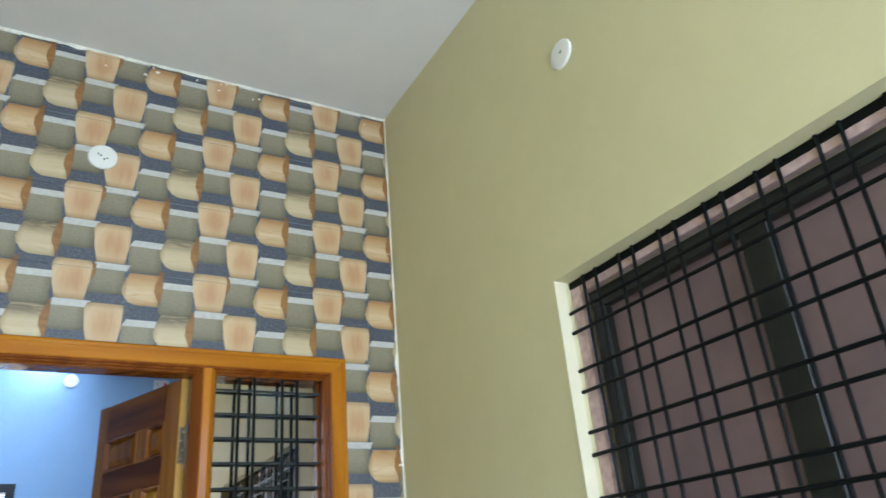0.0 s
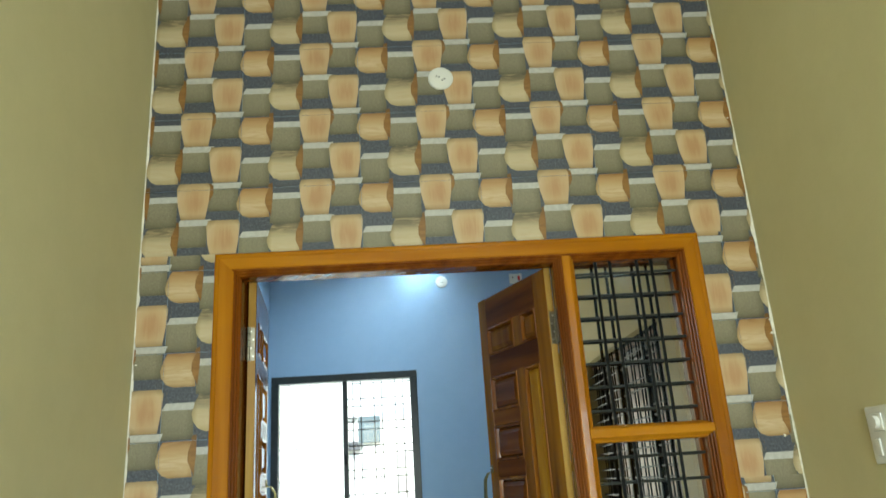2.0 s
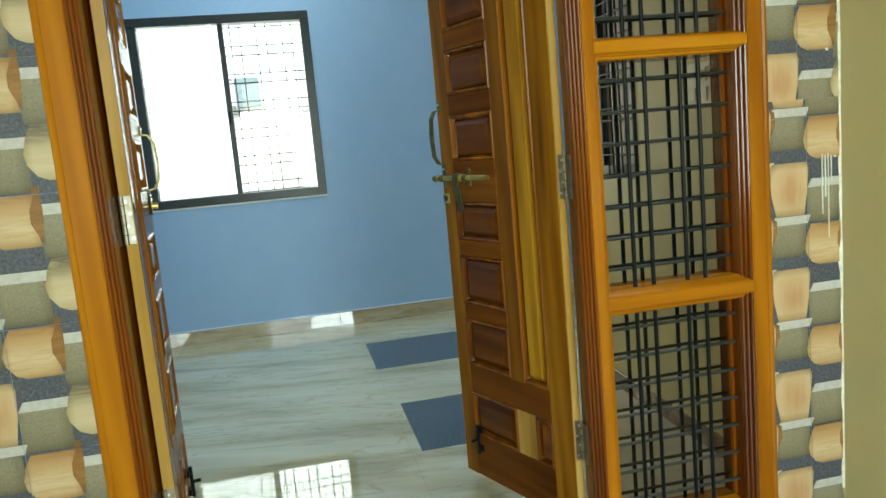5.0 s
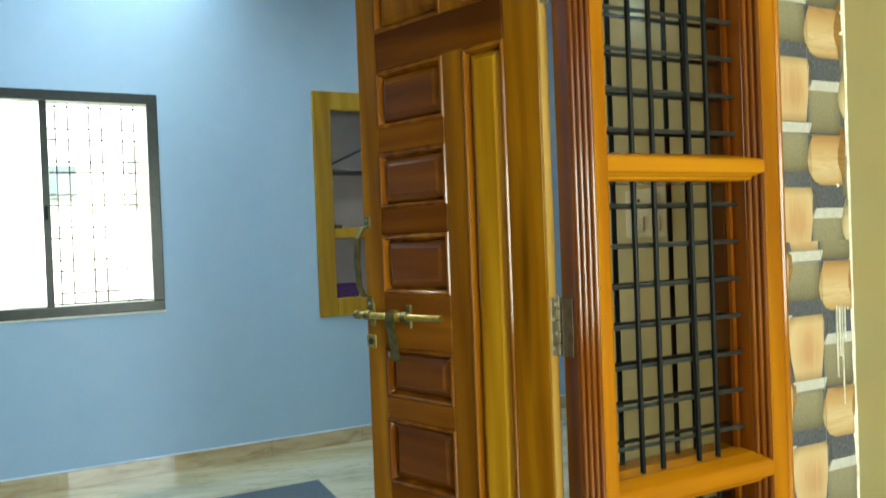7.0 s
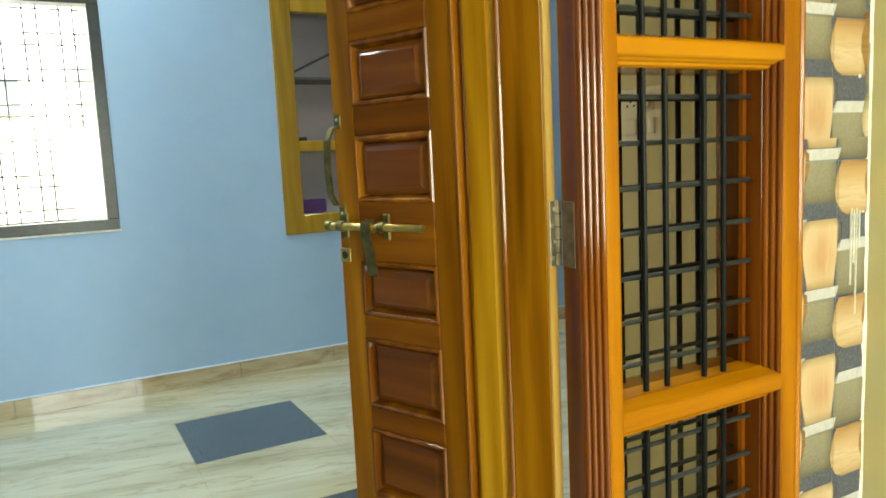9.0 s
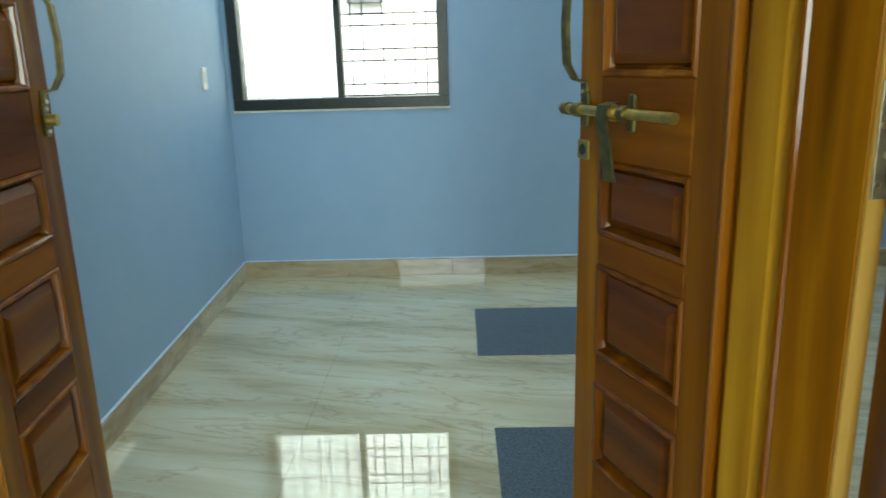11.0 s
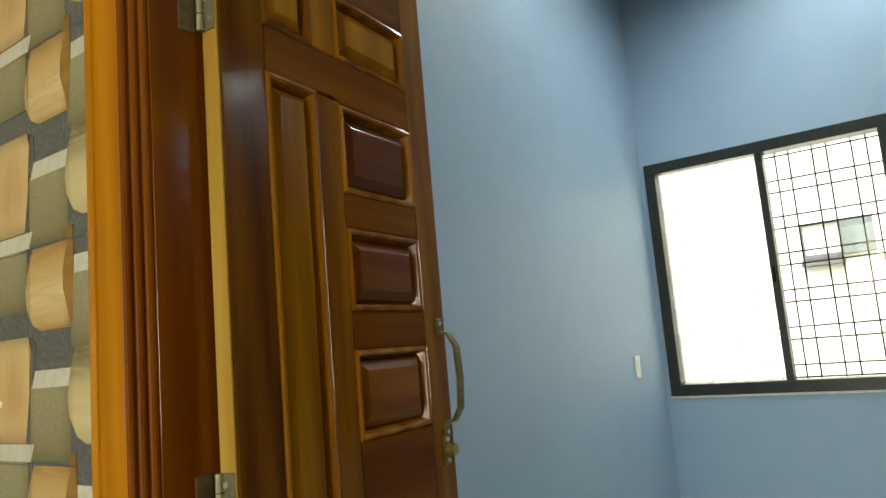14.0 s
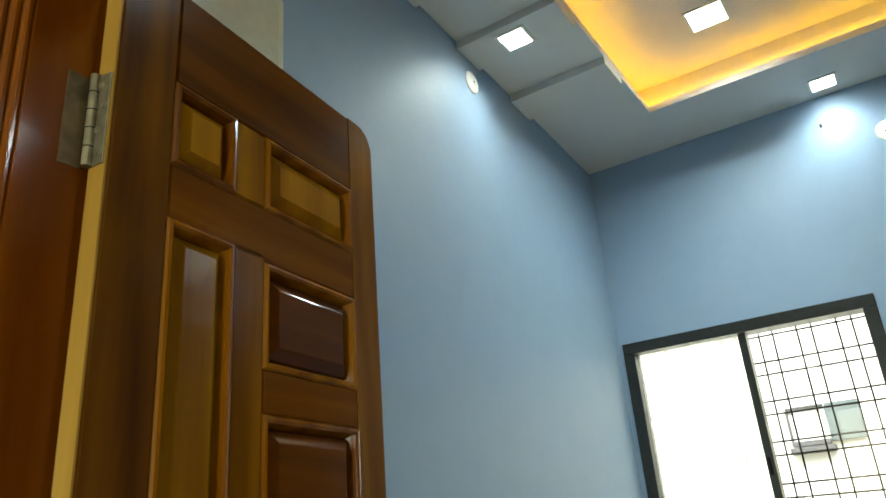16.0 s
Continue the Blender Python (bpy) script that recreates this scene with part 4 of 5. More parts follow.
def porch_window():
    ob = thing("window_2", "wide dark window with mauve panes behind black paired grille bars", "window", pose(PORCH_X1, (PW_Y0 + PW_Y1) / 2, PW_Z0), kind="structure")
    inv = ob.matrix_world.inverted()

    def put(name, bm, mat, label="", parent=ob):
        bm.transform(inv)
        return part(name, bm, mat, parent, label)

    x0, x1 = PORCH_X1 + 0.085, PORCH_X1 + 0.165
    f = 0.055
    for z0, z1 in ((PW_Z0, PW_Z0 + f), (PW_Z1 - f - 0.045, PW_Z1 - 0.045)):
        put("window_frame", box_bm(x0, PW_Y0, z0, x1, PW_Y1 - 0.045, z1, 0.003), WINDOW_FRAME)
    n = 3
    wy = (PW_Y1 - 0.045 - PW_Y0) / n
    for i in range(n + 1):
        y = PW_Y0 + i * wy
        a, b = (y, y + f) if i == 0 else ((y - f, y) if i == n else (y - 0.04, y + 0.04))
        put("window_stile", box_bm(x0 + 0.004, a, PW_Z0 + f, x1, b, PW_Z1 - f - 0.045, 0.003), WINDOW_FRAME)
    for i in range(n):
        put("pane", box_bm(x0 + 0.03, PW_Y0 + i * wy + 0.03, PW_Z0 + f - 0.01, x0 + 0.036, PW_Y0 + (i + 1) * wy - 0.03, PW_Z1 - f - 0.04), MAUVE_GLASS, "mauve tinted glass pane")
    put("plaster_edge", box_bm(PORCH_X1 + 0.055, PW_Y0, PW_Z1 - 0.02, PORCH_X1 + 0.085, PW_Y1, PW_Z1 - 0.0005), BLACK_STEEL)
    PINK = simple("pink_strip_paint", (0.50, 0.36, 0.36), 0.5)
    put("sub_frame", box_bm(PORCH_X1 + 0.058, PW_Y1 - 0.045, PW_Z0, PORCH_X1 + 0.0845, PW_Y1 - 0.0005, PW_Z1 - 0.021, 0.002), PINK, "pink strip along the window frame")
    put("sub_frame", box_bm(PORCH_X1 + 0.058, PW_Y0, PW_Z1 - 0.045, PORCH_X1 + 0.0845, PW_Y1 - 0.046, PW_Z1 - 0.021, 0.002), PINK)
    xb = PORCH_X1 + 0.04
    y = PW_Y1 - 0.07
    while y > PW_Y0:
        for off in (0.0, 0.055):
            put("upright_bar", rod_bm((xb + 0.012, y - off, PW_Z0), (xb + 0.012, y - off, PW_Z1), 0.005, 8), BLACK_STEEL)
        y -= 0.155
    z = PW_Z1 - 0.100
    while z > PW_Z0:
        for off in (0.0, 0.060):
            put("cross_bar", rod_bm((xb, PW_Y0, z - off), (xb, PW_Y1, z - off), 0.0055, 8), BLACK_STEEL)
        z -= 0.172
    put("reveal_edge", box_bm(PORCH_X1 - 0.002, PW_Y1 - 0.003, PW_Z0, PORCH_X1 + 0.04, PW_Y1 + 0.001, PW_Z1), CREAM_EDGE)


porch_window()


# ---- wall shelf with a wooden frame in the hall's back wall ----
def wall_shelf():
    ob = thing("wall_shelf", "recessed wall shelf with a varnished wooden frame", "shelf", pose(NX0, BACK_Y, NZ0))
    inv = ob.matrix_world.inverted()

    def put(name, bm, mat, label=""):
        bm.transform(inv)
        return part(name, bm, mat, ob, label)

    f = 0.118
    y0, y1 = BACK_Y - 0.022, BACK_Y + 0.05
    put("frame_stile", box_bm(NX0, y0, NZ0, NX0 + f, y1, NZ1, 0.004), SHELF_WOOD)
    put("frame_stile", box_bm(NX1 - f, y0, NZ0, NX1, y1, NZ1, 0.004), SHELF_WOOD)
    put("frame_rail", box_bm(NX0 + f, y0, NZ1 - f, NX1 - f, y1, NZ1, 0.004), SHELF_WOOD)
    put("frame_rail", box_bm(NX0 + f, y0, NZ0, NX1 - f, y1, NZ0 + f, 0.004), SHELF_WOOD)
    put("shelf_board", box_bm(NX0 + f, y0 + 0.01, 1.344, NX1 - f, BACK_Y + 0.34, 1.41, 0.003), SHELF_WOOD)
    put("shelf_board", box_bm(NX0 + f, BACK_Y + 0.06, 1.79, NX1 - f, BACK_Y + 0.34, 1.806, 0.002), CABLE, "thin grey slab shelf")
    for c in ((NX0 + 0.02, 0.34, NZ0, NX1 - 0.02, 0.36, NZ1), (NX0 + 0.022, 0.2, NZ0 + 0.022, NX0 + 0.04, 0.34, NZ1 - 0.022), (NX1 - 0.04, 0.2, NZ0 + 0.022, NX1 - 0.022, 0.34, NZ1 - 0.022),
              (NX0 + 0.02, 0.2, NZ1 - 0.022, NX1 - 0.02, 0.34, NZ1), (NX0 + 0.02, 0.2, NZ0, NX1 - 0.02, 0.34, NZ0 + 0.022)):
        put("niche_lining", box_bm(c[0], BACK_Y + c[1], c[2], c[3], BACK_Y + c[4], c[5]), NICHE)
    put("stay", rod_bm((NX0 + f, BACK_Y + 0.3, 1.82), (NX1 - f, BACK_Y + 0.12, 2.08), 0.008, 8), CABLE, "thin slanting grey stay")
    b = box_bm(NX0 + 0.115, BACK_Y + 0.06, NZ0 + f, NX0 + 0.30, BACK_Y + 0.2, NZ0 + f + 0.085, 0.012, 2)
    tagged(part("folded_cloth", b, PURPLE), "small folded dark purple cloth on the shelf", "cloth")
    b = box_bm(NX0 + 0.145, BACK_Y + 0.05, 1.41, NX0 + 0.195, BACK_Y + 0.09, 1.435, 0.006, 2)
    tagged(part("small_box", b, HOLE), "small black box on the shelf board", "box")


wall_shelf()


# ---- fixtures ----
def round_cover(center, normal, r, label, dots):
    """Round white blanking plate with little holes where a lamp holder is missing."""
    ob = thing("round_cover_plate", label, "cover plate", Matrix.Translation(center))
    part("plate", dome_bm((0, 0, 0), normal, r, 0.009), WHITE_PLASTIC, ob, smooth=False)
    q = Vector(normal).to_track_quat('Z', 'Y').to_matrix()
    for a, b in dots:
        p = q @ Vector((a * r, b * r, 0.0075))
        part("hole", rod_bm(p, p + Vector(normal) * 0.003, r * 0.06, 8), HOLE, ob)
    return ob


round_cover((0.319, TILE_Y - 0.003, 2.906), (0, -1, 0), 0.052, "round white blanking plate on the tiled wall", [(-0.3, 0.15), (-0.12, 0.05), (0.12, -0.22), (0.3, -0.12)])
round_cover((PORCH_X1, 1.313, 2.814), (-1, 0, 0), 0.05, "round white blanking plate on the cream wall", [(0.1, 0.0), (0.2, 0.05)])
round_cover((0.457, BACK_Y, 2.966), (0, -1, 0), 0.052, "round white blanking plate on the blue wall", [(0.2, -0.1), (-0.2, -0.1)])
round_cover((left_x(4.55), 4.55, 3.10), (1, 0, 0), 0.05, "round white blanking plate on the blue wall", [(0.2, 0.1)])


def switch_plate(name, label, m, w, h, rockers, sockets=(), plate=WHITE_PLASTIC):
    """A plate in its own x (across) and z (up), facing -y; rockers and sockets: (x, z, width, height)."""
    ob = thing(name, label, "switch", m)
    part("plate", box_bm(-w / 2, -0.010, -h / 2, w / 2, 0, h / 2, 0.004, 2), plate, ob)
    for x, z, a, b in rockers:
        r = part("rocker", box_bm(x - a / 2, -0.015, z - b / 2, x + a / 2, -0.009, z + b / 2, 0.003, 2), WHITE_PLASTIC, ob)
        part("groove", box_bm(x - a / 2 - 0.002, -0.0106, z - b / 2 - 0.002, x + a / 2 + 0.002, -0.0098, z + b / 2 + 0.002), GREY_PLASTIC, r)
    for x, z, a, mat in sockets:
        part("socket_hole", rod_bm((x, -0.0095, z), (x, -0.0115, z), a, 10), mat, ob)
    return ob


board = switch_plate("switch_board", "white electrical switch board with knob and socket on cream wall", pose(PORCH_X1, 2.035, 1.367, 0, 0, -90), 0.20, 0.165,
             [(-0.045, 0.036, 0.05, 0.05), (-0.062, -0.036, 0.022, 0.05), (0.03, -0.036, 0.05, 0.05)], [(0.03, 0.045, 0.006, HOLE), (0.045, 0.03, 0.004, HOLE), (0.015, 0.03, 0.004, HOLE)])
part("dimmer_knob", rod_bm((-0.045, -0.014, 0.036), (-0.045, -0.028, 0.036), 0.018, 18), WHITE_PLASTIC, board, "round fan regulator knob")
switch_plate("wall_switch", "small white wall switch on the blue wall", pose(left_x(5.542), 5.542, 1.146, 0, 0, 92.4), 0.062, 0.108, [(0.0, 0.006, 0.022, 0.05)])
socket = switch_plate("wall_socket", "white wall socket with a red switch, high on the blue wall", pose(1.101, BACK_Y, 2.963), 0.112, 0.088, [(0.026, 0.0, 0.026, 0.05)], [(-0.026, 0.01, 0.005, HOLE)])
part("red_rocker", box_bm(0.016, -0.018, -0.02, 0.036, -0.0155, 0.02, 0.001), RED_PLASTIC, socket, "red rocker")

# distribution box above the open leaf
bx = thing("distribution_box", "cream wall mounted electrical distribution box", "electrical box", pose(left_x(3.21), 3.21, 2.585, 0, 0, 2.4))
part("body", box_bm(0, -0.19, -0.13, 0.035, 0.19, 0.13, 0.006, 2), simple("cream_box", (0.66, 0.62, 0.46), 0.4, 0, 0.05), bx)
part("lid", box_bm(0.035, -0.165, -0.105, 0.040, 0.165, 0.105, 0.003), simple("cream_lid", (0.62, 0.58, 0.42), 0.35, 0, 0.05), bx)


def downlight(x, y, z, size, watts=9):
    ob = thing("downlight", "square recessed LED downlight, lit cool white, of a set with two added fill lights", "ceiling light", pose(x, y, z), group="hall downlights")
    h = size / 2
    bm = bmesh.new()
    for a in ((-h - 0.012, -h - 0.012, h + 0.012, -h), (-h - 0.012, h, h + 0.012, h + 0.012), (-h - 0.012, -h, -h, h), (h, -h, h + 0.012, h)):
        box_bm(a[0], a[1], -0.008, a[2], a[3], -0.0005, bm=bm)
    part("rim", bm, WHITE_PLASTIC, ob)
    part("diffuser", box_bm(-h, -h, -0.005, h, h, -0.001), LED_WHITE, ob, "glowing white diffuser")
    lamp = new("downlight_lamp", bpy.data.lights.new("downlight_lamp", "SPOT"))
    lamp.data.energy, lamp.data.color, lamp.data.spot_size, lamp.data.spot_blend, lamp.data.shadow_soft_size = watts, (0.86, 0.95, 1.0), radians(160), 1.0, 0.05
    lamp.matrix_world = pose(x, y, z - 0.02)
    return ob


downlight(-0.72, 4.545, HALL_Z - 0.035, 0.105, 5)
downlight(0.262, 5.845, HALL_Z, 0.105, 5)
downlight(-0.085, 5.20, HALL_Z + 0.165, 0.15, 24)
downlight(3.83, 5.86, HALL_Z, 0.105)
downlight(2.0, 5.845, HALL_Z, 0.105)
# the next two are unseen fill lights, added to brighten the hall
downlight(2.0, 3.6, HALL_Z, 0.105, 16)
downlight(0.5, 3.75, HALL_Z + 0.165, 0.15, 10)

# bare flex that hangs out of the recess
cu = bpy.data.curves.new("hanging_cable", 'CURVE')
cu.dimensions, cu.bevel_depth, cu.bevel_resolution = '3D', 0.004, 2
for dx in (0.0, 0.012):
    sp = cu.splines.new('BEZIER')
    pts = [(0.70 + dx, 5.45, HALL_Z + 0.17), (0.705 + dx, 5.45, HALL_Z + 0.0), (0.74 + dx, 5.45, HALL_Z - 0.055), (0.84 + dx * 2, 5.47, HALL_Z - 0.065)]
    sp.bezier_points.add(len(pts) - 1)
    for b, p in zip(sp.bezier_points, pts):
        b.co, b.handle_left_type, b.handle_right_type = p, 'AUTO', 'AUTO'
cu.materials.append(CABLE)
tagged(new("hanging_cable", cu), "bare grey twin cable hanging out of the ceiling recess", "cable")

# red-brown inner door at the far end of the hall
idoor = thing("door_2", "closed red-brown panelled inner door in the blue wall", "door", pose(4.2, BACK_Y, 0), kind="structure")
part("door_leaf", box_bm(-0.38, -0.03, 0.01, 0.38, -0.001, 2.03, 0.004), BROWN_DOOR, idoor)
for a, b, c, d in ((-0.30, 1.15, -0.03, 1.9), (0.03, 1.15, 0.30, 1.9), (-0.30, 0.15, -0.03, 1.0), (0.03, 0.15, 0.30, 1.0)):
    part("panel", box_bm(a, -0.04, b, c, -0.03, d, 0.004), BROWN_DOOR, idoor)
for a, b, c, d in ((-0.46, 0.0, -0.385, 2.11), (0.385, 0.0, 0.46, 2.11), (-0.385, 2.035, 0.385, 2.11)):
    part("door_frame", box_bm(a, -0.05, b, c, -0.001, d, 0.004), BROWN_DOOR, idoor)

# nail in the back wall
tagged(part("nail", rod_bm((0.198, BACK_Y, 3.085), (0.198, BACK_Y - 0.02, 3.09), 0.006, 8), CABLE), "small grey nail in the blue wall", "nail")


# ---- skirting boards, floors, wall tiles: the many pieces ----
def skirt(name, x0, y0, x1, y1, z0, z1, mat, step, label):
    ob = thing(name, label, "skirting", pose((x0 + x1) / 2, (y0 + y1) / 2, z0), kind="structure")
    inv = ob.matrix_world.inverted()
    along_x = (x1 - x0) > (y1 - y0)
    a, end = (x0, x1) if along_x else (y0, y1)
    while a < end - 0.01:
        b = min(a + step, end)
        c = (a + 0.0008, y0, z0, b - 0.0008, y1, z1) if along_x else (x0, a + 0.0008, z0, x1, b - 0.0008, z1)
        bm = box_bm(*c, 0.0015)
        bm.transform(inv)
        part("skirting_tile", bm, mat, ob)
        a = b
    return ob


skirt("baseboard_back", HALL_X0 + 0.012, BACK_Y - 0.012, HALL_X1, BACK_Y, 0.0, 0.095, SKIRTING, 0.595, "beige marble-look skirting tiles")
bl = skirt("baseboard_left", 0.0, HALL_Y0 - BACK_Y, 0.012, -0.012, 0.0, 0.095, SKIRTING, 0.595, "beige marble-look skirting tiles")
bl.matrix_world = pose(HALL_X0, BACK_Y, 0, 0, 0, math.degrees(math.atan(LEFT_SLANT))) @ bl.matrix_world
# paint edge on the skirting top; light from above is put into its paler blue
LIT_EDGE_PAINT = wall_paint("lit_blue_edge_paint", (0.46, 0.56, 0.70), (0.55, 0.64, 0.76))
structure("trim_paint_line_back", box_bm(HALL_X0 + 0.01, BACK_Y - 0.007, 0.0955, HALL_X1, BACK_Y + 0.001, 0.103, 0.002), LIT_EDGE_PAINT, "blue paint edge above the skirting, coloured paler as if lit from above", "paint edge")
edge = structure("trim_paint_line_left", box_bm(-0.001, HALL_Y0 - BACK_Y, 0.0955, 0.008, -0.012, 0.104, 0.002), LIT_EDGE_PAINT, "blue paint edge above the skirting, coloured paler as if lit from above", "paint edge")
edge.matrix_world = pose(HALL_X0, BACK_Y, 0, 0, 0, math.degrees(math.atan(LEFT_SLANT)))
skirt("baseboard_porch", PORCH_X1 - 0.012, PORCH_Y0, PORCH_X1, TILE_Y, PORCH_FLOOR, -0.018, MAROON_SKIRT, 0.6, "brown marble skirting along the cream wall")

# floor of the hall: large beige slabs, a dark grey slab set in every second place
DARKS = [(0.312, 4.761, 0.908, 5.355), (0.352, 3.549, 0.948, 4.143)]
for x0, y0, x1, y1 in DARKS:
    part("dark_floor_tile", box_bm(x0, y0, -0.006, x1, y1, 0.0012), DARK_SLAB, floor_hall, "dark grey granite-look floor tile")
x = -0.835
while x < 2.0:
    part("dark_floor_tile", box_bm(x, 2.72, -0.006, x + 0.598, 2.918, 0.0012), DARK_SLAB, floor_hall)
    x += 0.60
gx = [-1.49 + 0.6 * i for i in range(11)]
gy = [2.36 + 0.6 * i for i in range(8)]
for a in gx:
    for b in gy:
        x1, y1 = min(a + 0.5992, HALL_X1 + 0.1), min(b + 0.5992, BACK_Y + 0.01)
        if y1 < 2.8:
            continue
        part("floor_tile", box_bm(max(a, HALL_X0 - 0.1), max(b, 2.72), -0.0058, x1, y1, 0.0), FLOOR_TILE, floor_hall)

# printed wall tiles, 455 x 297 mm, one repeat of the print each
TW, TH = 0.470, 0.309
C = 0.25


def tile_pieces():
    """(outline in tile widths and heights from its top left corner, height in mm, material index)"""
    G, N, Wh, P, L, K, E_ = 0, 1, 2, 3, 4, 5, 6
    out = []

    def quad(u0, v0, u1, v1, h, mi, slant=0.0):
        out.append(([(u0 + slant, v0), (u1 + slant, v0), (u1, v1), (u0, v1)], h, mi))

    def log(u0, v0, u1, v1, h, mi):
        w, t = u1 - u0, v1 - v0
        bodyp = [(u0 + 0.10 * w, v0), (u1 - 0.04 * w, v0), (u1 - 0.16 * w, v0 + 0.30 * t), (u1 - 0.17 * w, v0 + 0.55 * t), (u1 - 0.06 * w, v0 + 0.80 * t), (u1 - 0.02 * w, v1),
                 (u0 + 0.30 * w, v1), (u0 + 0.10 * w, v1 - 0.08 * t), (u0 - 0.06 * w, v1 - 0.28 * t), (u0 - 0.10 * w, v1 - 0.48 * t), (u0 - 0.02 * w, v0 + 0.22 * t)]
        cap = [(u1 - 0.05 * w, v0 - 0.13 * t), (u1 + 0.07 * w, v0 - 0.16 * t), (u1 + 0.08 * w, v0 + 0.3 * t), (u1 + 0.03 * w, v1 - 0.02 * t), (u1 - 0.06 * w, v0 + 0.80 * t), (u1 - 0.17 * w, v0 + 0.55 * t), (u1 - 0.16 * w, v0 + 0.30 * t)]
        out.append((cap, h - 0.3, K))
        out.append((bodyp, h, mi))

    def barrel(u0, v0, u1, v1, h):
        w, t = u1 - u0, v1 - v0
        p = [(u0 + 0.02 * w, v0), (u1 - 0.02 * w, v0), (u1 + 0.03 * w, v0 + 0.12 * t), (u1 - 0.0 * w, v0 + 0.5 * t), (u1 - 0.10 * w, v1), (u0 + 0.12 * w, v1), (u0 + 0.0 * w, v0 + 0.6 * t), (u0 - 0.05 * w, v0 + 0.15 * t)]
        cap = [(u1 - 0.02 * w, v0), (u1 + 0.13 * w, v0 + 0.06 * t), (u1 + 0.14 * w, v0 + 0.30 * t), (u1 + 0.04 * w, v0 + 0.48 * t), (u1 - 0.01 * w, v0 + 0.5 * t), (u1 + 0.03 * w, v0 + 0.12 * t)]
        out.append((cap, h - 0.3, K))
        out.append((p, h, P))

    quad(0, 0, 1, 1, 1.0, N)
    for wrap in (-1, 0, 1):
        o = wrap
        # column of orange logs
        quad(0.00, o + 0.575, C, o + 0.655, 1.6, Wh, 0.03)
        quad(0.00, o + 0.652, C - 0.01, o + 0.985, 1.5, G)
        log(0.00, o + 0.0, C, o + 0.395, 2.6, L)
        # column of cream logs
        quad(C, o + 0.078, 2 * C, o + 0.162, 1.7, Wh, 0.02)
        quad(C - 0.002, o + 0.16, 2 * C - 0.005, o + 0.485, 2.2, G)
        log(C, o + 0.485, 2 * C, o + 0.905, 2.4, E_)
        # two columns of barrels
        quad(2 * C, o + 0.395, 3 * C, o + 0.480, 1.75, Wh, 0.025)
        quad(2 * C, o + 0.478, 3 * C - 0.01, o + 0.755, 1.9, G)
        barrel(2 * C, o - 0.09, 3 * C, o + 0.392, 2.9)
        quad(3 * C, o - 0.09, 4 * C, o - 0.01, 1.8, Wh, 0.02)
        quad(3 * C - 0.004, o - 0.012, 4 * C - 0.015, o + 0.29, 2.0, G)
        barrel(3 * C, o + 0.412, 4 * C, o + 0.905, 2.8)
    return out


PIECES = tile_pieces()


def wall_tile_bm(ox, oz, x0, z0, x1, z1):
    """One printed tile with its top left corner at ox, oz, cut to the rectangle."""
    bm = bmesh.new()
    uvl = bm.loops.layers.uv.new("UVMap")
    lo_x, hi_x, lo_z, hi_z = max(x0, ox + 0.0006), min(x1, ox + TW - 0.0006), max(z0, oz - TH + 0.0006), min(z1, oz - 0.0006)
    for outline, h, mi in PIECES:
        us, vs = [p[0] for p in outline], [p[1] for p in outline]
        ua, ub, va, vb = min(us), max(us), min(vs), max(vs)
        for shift in (-1, 0, 1):
            if ub + shift <= 0 or ua + shift >= 1 or vb <= 0 or va >= 1:
                continue
            co = [(ox + (u + shift) * TW, oz - v * TH) for u, v in outline]
            y = TILE_Y - 0.001 * h
            top = [bm.verts.new((cx, y, cz)) for cx, cz in co]
            f = bm.faces.new(top)
            f.material_index = mi
            for lp, (u, v) in zip(f.loops, outline):
                lp[uvl].uv = ((u - ua) / (ub - ua), (v - va) / (vb - va))
            if h > 1.05:
                low = [bm.verts.new((cx, TILE_Y - 0.0008, cz)) for cx, cz in co]
                k = len(co)
                for i in range(k):
                    g = bm.faces.new((top[i], top[(i + 1) % k], low[(i + 1) % k], low[i]))
                    g.material_index = mi
                    for lp in g.loops:
                        lp[uvl].uv = (0.5, 0.5)
    for co, no in (((lo_x, 0, 0), (-1, 0, 0)), ((hi_x, 0, 0), (1, 0, 0)), ((0, 0, lo_z), (0, 0, -1)), ((0, 0, hi_z), (0, 0, 1))):
        bmesh.ops.bisect_plane(bm, geom=bm.verts[:] + bm.edges[:] + bm.faces[:], dist=1e-6, plane_co=co, plane_no=no, clear_outer=True)
    for f in bm.faces:
        if f.normal.y > 0.5:
            f.normal_flip()
    return bm


TILE_MATS = [T_GREY, T_NAVY, T_WHITE, T_PEACH, T_LOG, T_CAP, T_CREAM]


def tile_field(x0, z0, x1, z1, ox, oz):
    col = ox + math.floor((x0 - ox) / TW) * TW
    while col < x1:
        row = oz + math.ceil((z1 - oz) / TH) * TH
        while row > z0:
            bm = wall_tile_bm(col, row, x0, z0, x1, z1)
            if len(bm.faces) > 0:
                me = bpy.data.meshes.new("wall_tile")
                bm.to_mesh(me)
                for mat in TILE_MATS:
                    me.materials.append(mat)
                ob = new("wall_tile", me)
                ob.parent = wall_tiled
            bm.free()
            row -= TH
        col += TW


LOG_X, LOG_Z = -0.492, 3.376
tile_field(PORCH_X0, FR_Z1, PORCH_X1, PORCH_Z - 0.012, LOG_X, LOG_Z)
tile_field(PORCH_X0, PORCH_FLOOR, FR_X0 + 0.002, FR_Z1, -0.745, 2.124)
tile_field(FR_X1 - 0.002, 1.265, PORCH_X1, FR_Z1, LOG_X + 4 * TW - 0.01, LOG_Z)
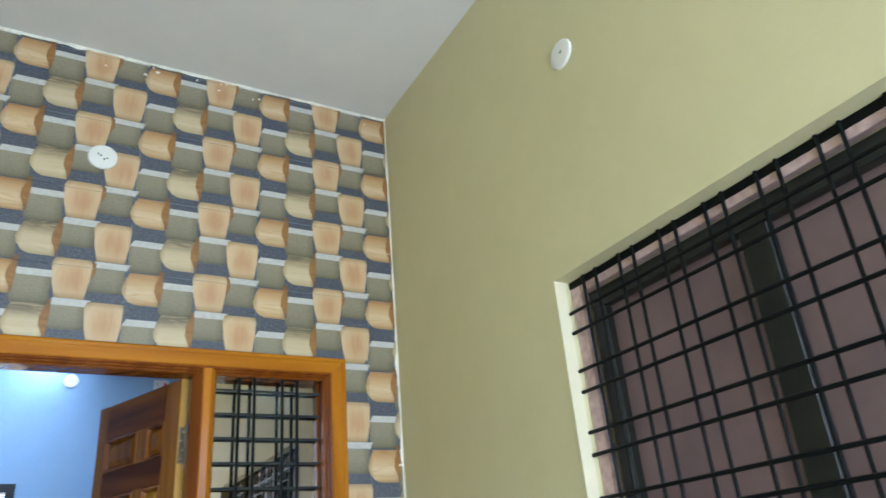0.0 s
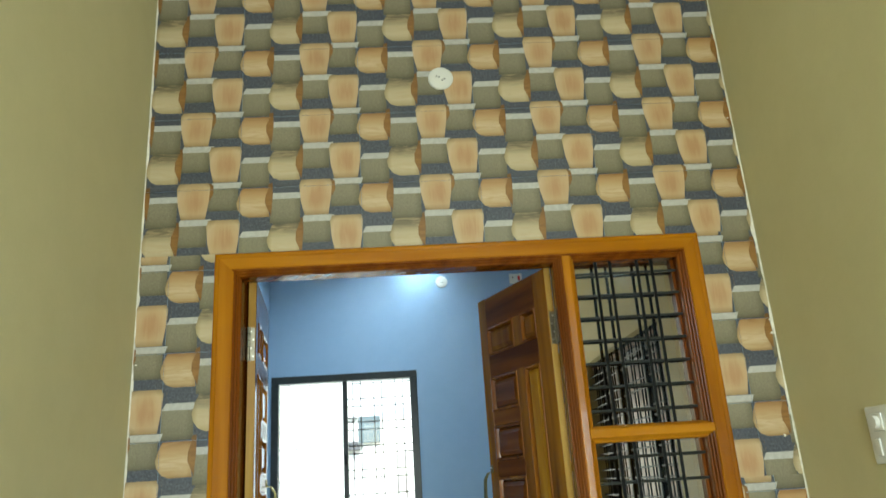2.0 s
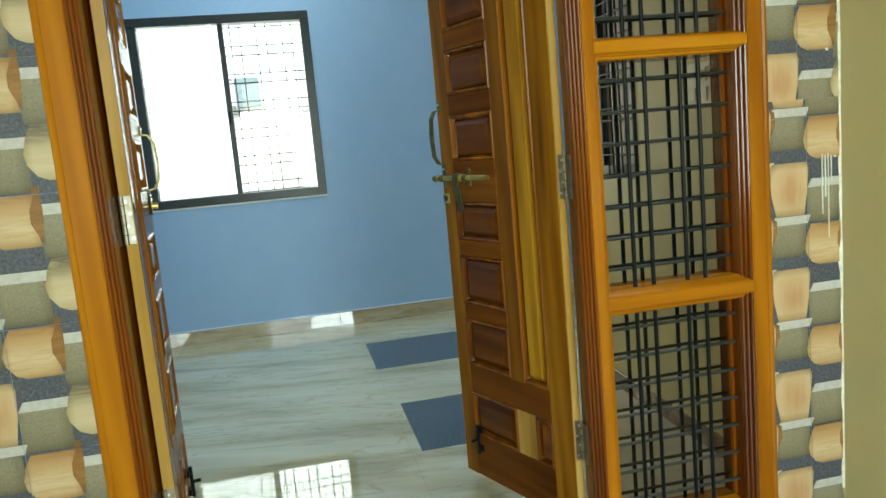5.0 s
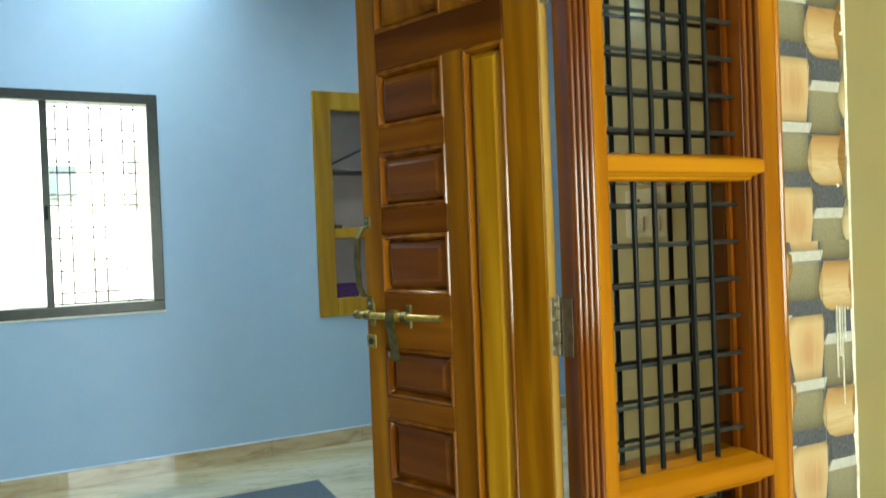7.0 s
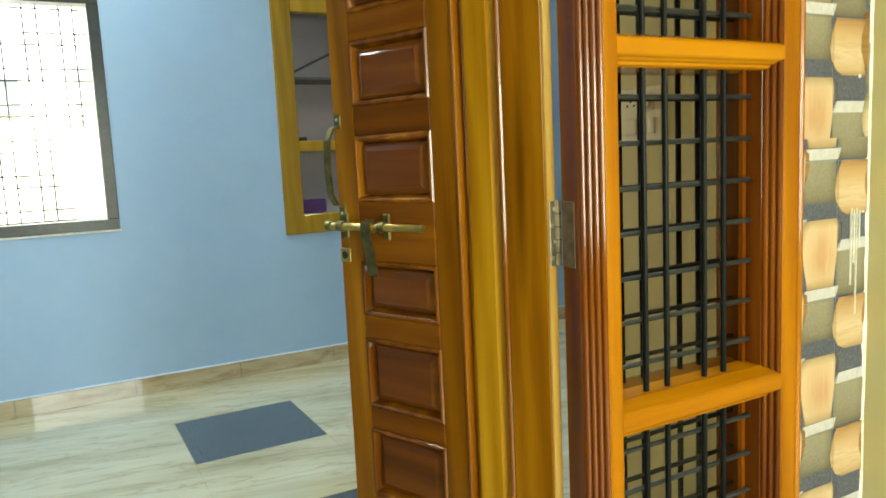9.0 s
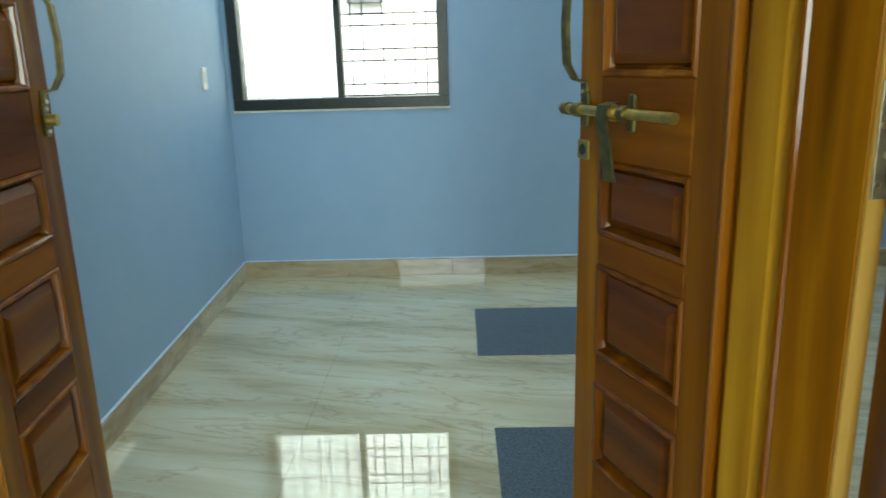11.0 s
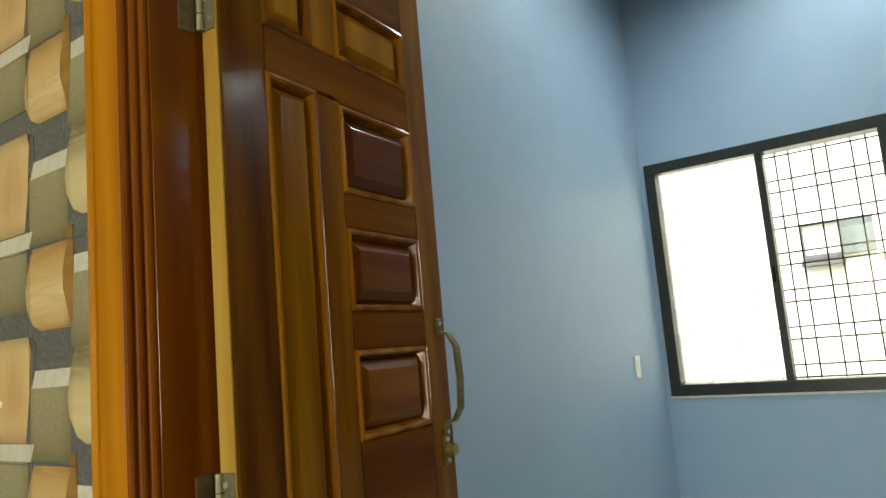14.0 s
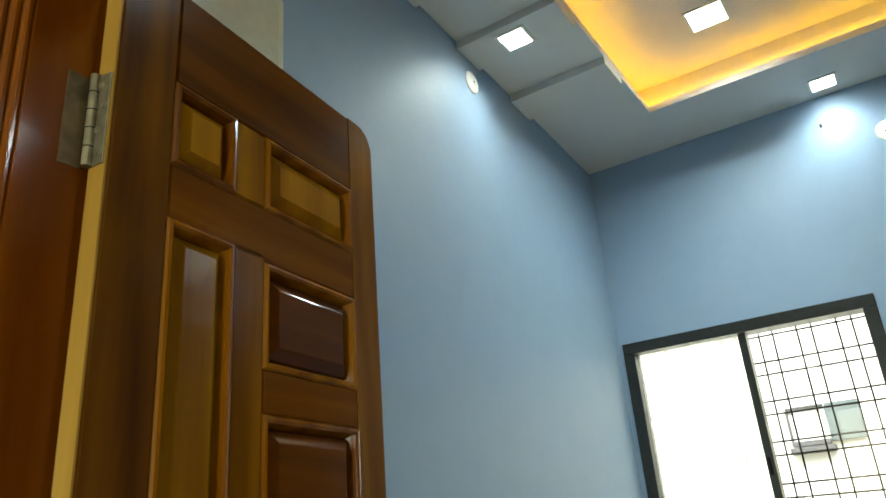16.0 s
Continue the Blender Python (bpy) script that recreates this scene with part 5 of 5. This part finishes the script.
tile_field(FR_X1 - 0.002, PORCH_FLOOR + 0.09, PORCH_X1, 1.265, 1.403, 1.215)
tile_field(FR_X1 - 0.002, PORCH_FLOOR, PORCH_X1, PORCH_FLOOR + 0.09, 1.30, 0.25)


def riser_tile(x0, x1, dotted):
    """Riser tile under the threshold: white with brown scrolls, or a framed field of grey dots."""
    z0, z1 = PORCH_FLOOR, -0.023
    y = TILE_Y - 0.004
    base = part("riser_tile", box_bm(x0, y, z0, x1, TILE_Y + 0.003, z1, 0.001), RISER_BROWN if dotted else RISER_WHITE, wall_tiled, "glazed riser tile with a dotted field" if dotted else "white glazed riser tile with brown scrolls")
    bm = bmesh.new()
    if dotted:
        part("field", box_bm(x0 + 0.030, y - 0.0012, z0 + 0.004, x1 - 0.030, y + 0.001, z1 - 0.004), RISER_WHITE, base)
        nx, nz = 13, 5
        for i in range(nx):
            for j in range(nz):
                cx, cz = x0 + 0.040 + (x1 - x0 - 0.080) * i / (nx - 1), z0 + 0.012 + (z1 - z0 - 0.024) * j / (nz - 1)
                rod_bm((cx, y - 0.001, cz), (cx, y - 0.0024, cz), 0.0052, 8, bm=bm)
        tagged(part("dot", bm, RISER_DOT, base), kind="stuff")
    else:
        # scrolls: flat ribbons along spirals, mirrored about the middle of the tile
        xm, zm = (x0 + x1) / 2, (z0 + z1) / 2
        for side in (-1, 1):
            for r0, cx, turn in ((0.028, 0.042, 1), (0.022, 0.100, -1)):
                prev = None
                for k in range(25):
                    a = turn * (0.4 + 4.6 * k / 24)
                    r = r0 * (1.0 - 0.75 * k / 24)
                    w = 0.0042 * (0.35 + math.sin(math.pi * k / 24))
                    ring = [bm.verts.new((xm + side * (cx + (r + e) * math.cos(a)), y - 0.0008, zm + (r + e) * 0.95 * math.sin(a))) for e in (-w, w)]
                    if prev:
                        bm.faces.new((prev[0], prev[1], ring[1], ring[0]))
                    prev = ring
        part("scroll", bm, RISER_BROWN, base)


RISER_WHITE = simple("riser_white_glaze", (0.62, 0.60, 0.54), 0.25, 0.0, 0.08, 20, 0.02)
RISER_BROWN = simple("riser_brown_print", (0.22, 0.14, 0.085), 0.3, 0.0, 0.25, 30, 0.02)
RISER_DOT = simple("riser_grey_dots", (0.10, 0.11, 0.12), 0.3, 0.0, 0.5, 30, 0.02)
for a, b, dotted in ((FR_X0, -0.08, False), (-0.08, 0.27, False), (0.27, 0.62, False), (0.62, 0.968, False), (0.968, FR_X1 - 0.002, True)):
    riser_tile(a + 0.001, b - 0.001, dotted)

# uneven plaster lines along the edges of the tiling
rng = random.Random(4)


def plaster_line(name, x0, z0, x1, z1, w):
    """A ragged bead of wall putty."""
    bm = bmesh.new()
    n = 60
    prev = None
    up = abs(z1 - z0) > abs(x1 - x0)
    for i in range(n + 1):
        t = i / n
        x, z = x0 + (x1 - x0) * t, z0 + (z1 - z0) * t
        a = w * (0.5 + rng.random() * (1.6 if rng.random() < 0.15 else 0.7))
        d = Vector((a, 0, 0)) if up else Vector((0, 0, a))
        ring = [bm.verts.new(Vector((x, TILE_Y + 0.001, z)) - d), bm.verts.new((x, TILE_Y - 0.0045 - 0.002 * rng.random(), z)), bm.verts.new(Vector((x, TILE_Y + 0.001, z)) + d)]
        if prev:
            for k in range(2):
                bm.faces.new((prev[k], prev[k + 1], ring[k + 1], ring[k]))
        prev = ring
    structure(name, bm, PLASTER, "ragged white putty line at the edge of the wall tiles", "putty")


plaster_line("trim_putty_left", PORCH_X0, 0.0, PORCH_X0, PORCH_Z, 0.010)
plaster_line("trim_putty_right", PORCH_X1, 0.07, PORCH_X1, PORCH_Z, 0.010)
plaster_line("trim_putty_top", PORCH_X0, PORCH_Z - 0.008, PORCH_X1, PORCH_Z - 0.008, 0.011)

# paint drips down the tiles beside the frame
for x, z0, z1, w in ((1.452, 0.93, 1.105, 0.003), (1.462, 0.98, 1.10, 0.004), (1.472, 0.86, 1.105, 0.0025), (1.482, 1.02, 1.10, 0.003)):
    bm = box_bm(x - w / 2, TILE_Y - 0.0052, z0, x + w / 2, TILE_Y - 0.0008, z1, 0.0006)
    part("paint_drip", bm, PLASTER, wall_tiled)

# dabs of putty left on the tiles along the ceiling and the cream walls
for i in range(26):
    if i < 16:
        x, z = PORCH_X0 + (PORCH_X1 - PORCH_X0) * rng.random(), PORCH_Z - 0.02 - 0.05 * rng.random() ** 2
    else:
        x, z = (PORCH_X1 - 0.012 - 0.04 * rng.random() ** 2, 0.3 + 3.0 * rng.random()) if i % 2 else (PORCH_X0 + 0.012 + 0.03 * rng.random() ** 2, 0.3 + 3.0 * rng.random())
    r = 0.003 + 0.005 * rng.random()
    bm = bmesh.new()
    rim = [bm.verts.new((x + r * (0.6 + 0.7 * rng.random()) * math.cos(k * math.tau / 9), TILE_Y - 0.0028, z + r * (0.5 + 0.6 * rng.random()) * math.sin(k * math.tau / 9))) for k in range(9)]
    tip = bm.verts.new((x, TILE_Y - 0.006, z))
    for k in range(9):
        bm.faces.new((rim[k], rim[(k + 1) % 9], tip))
    part("putty_dab", bm, PLASTER, wall_tiled)
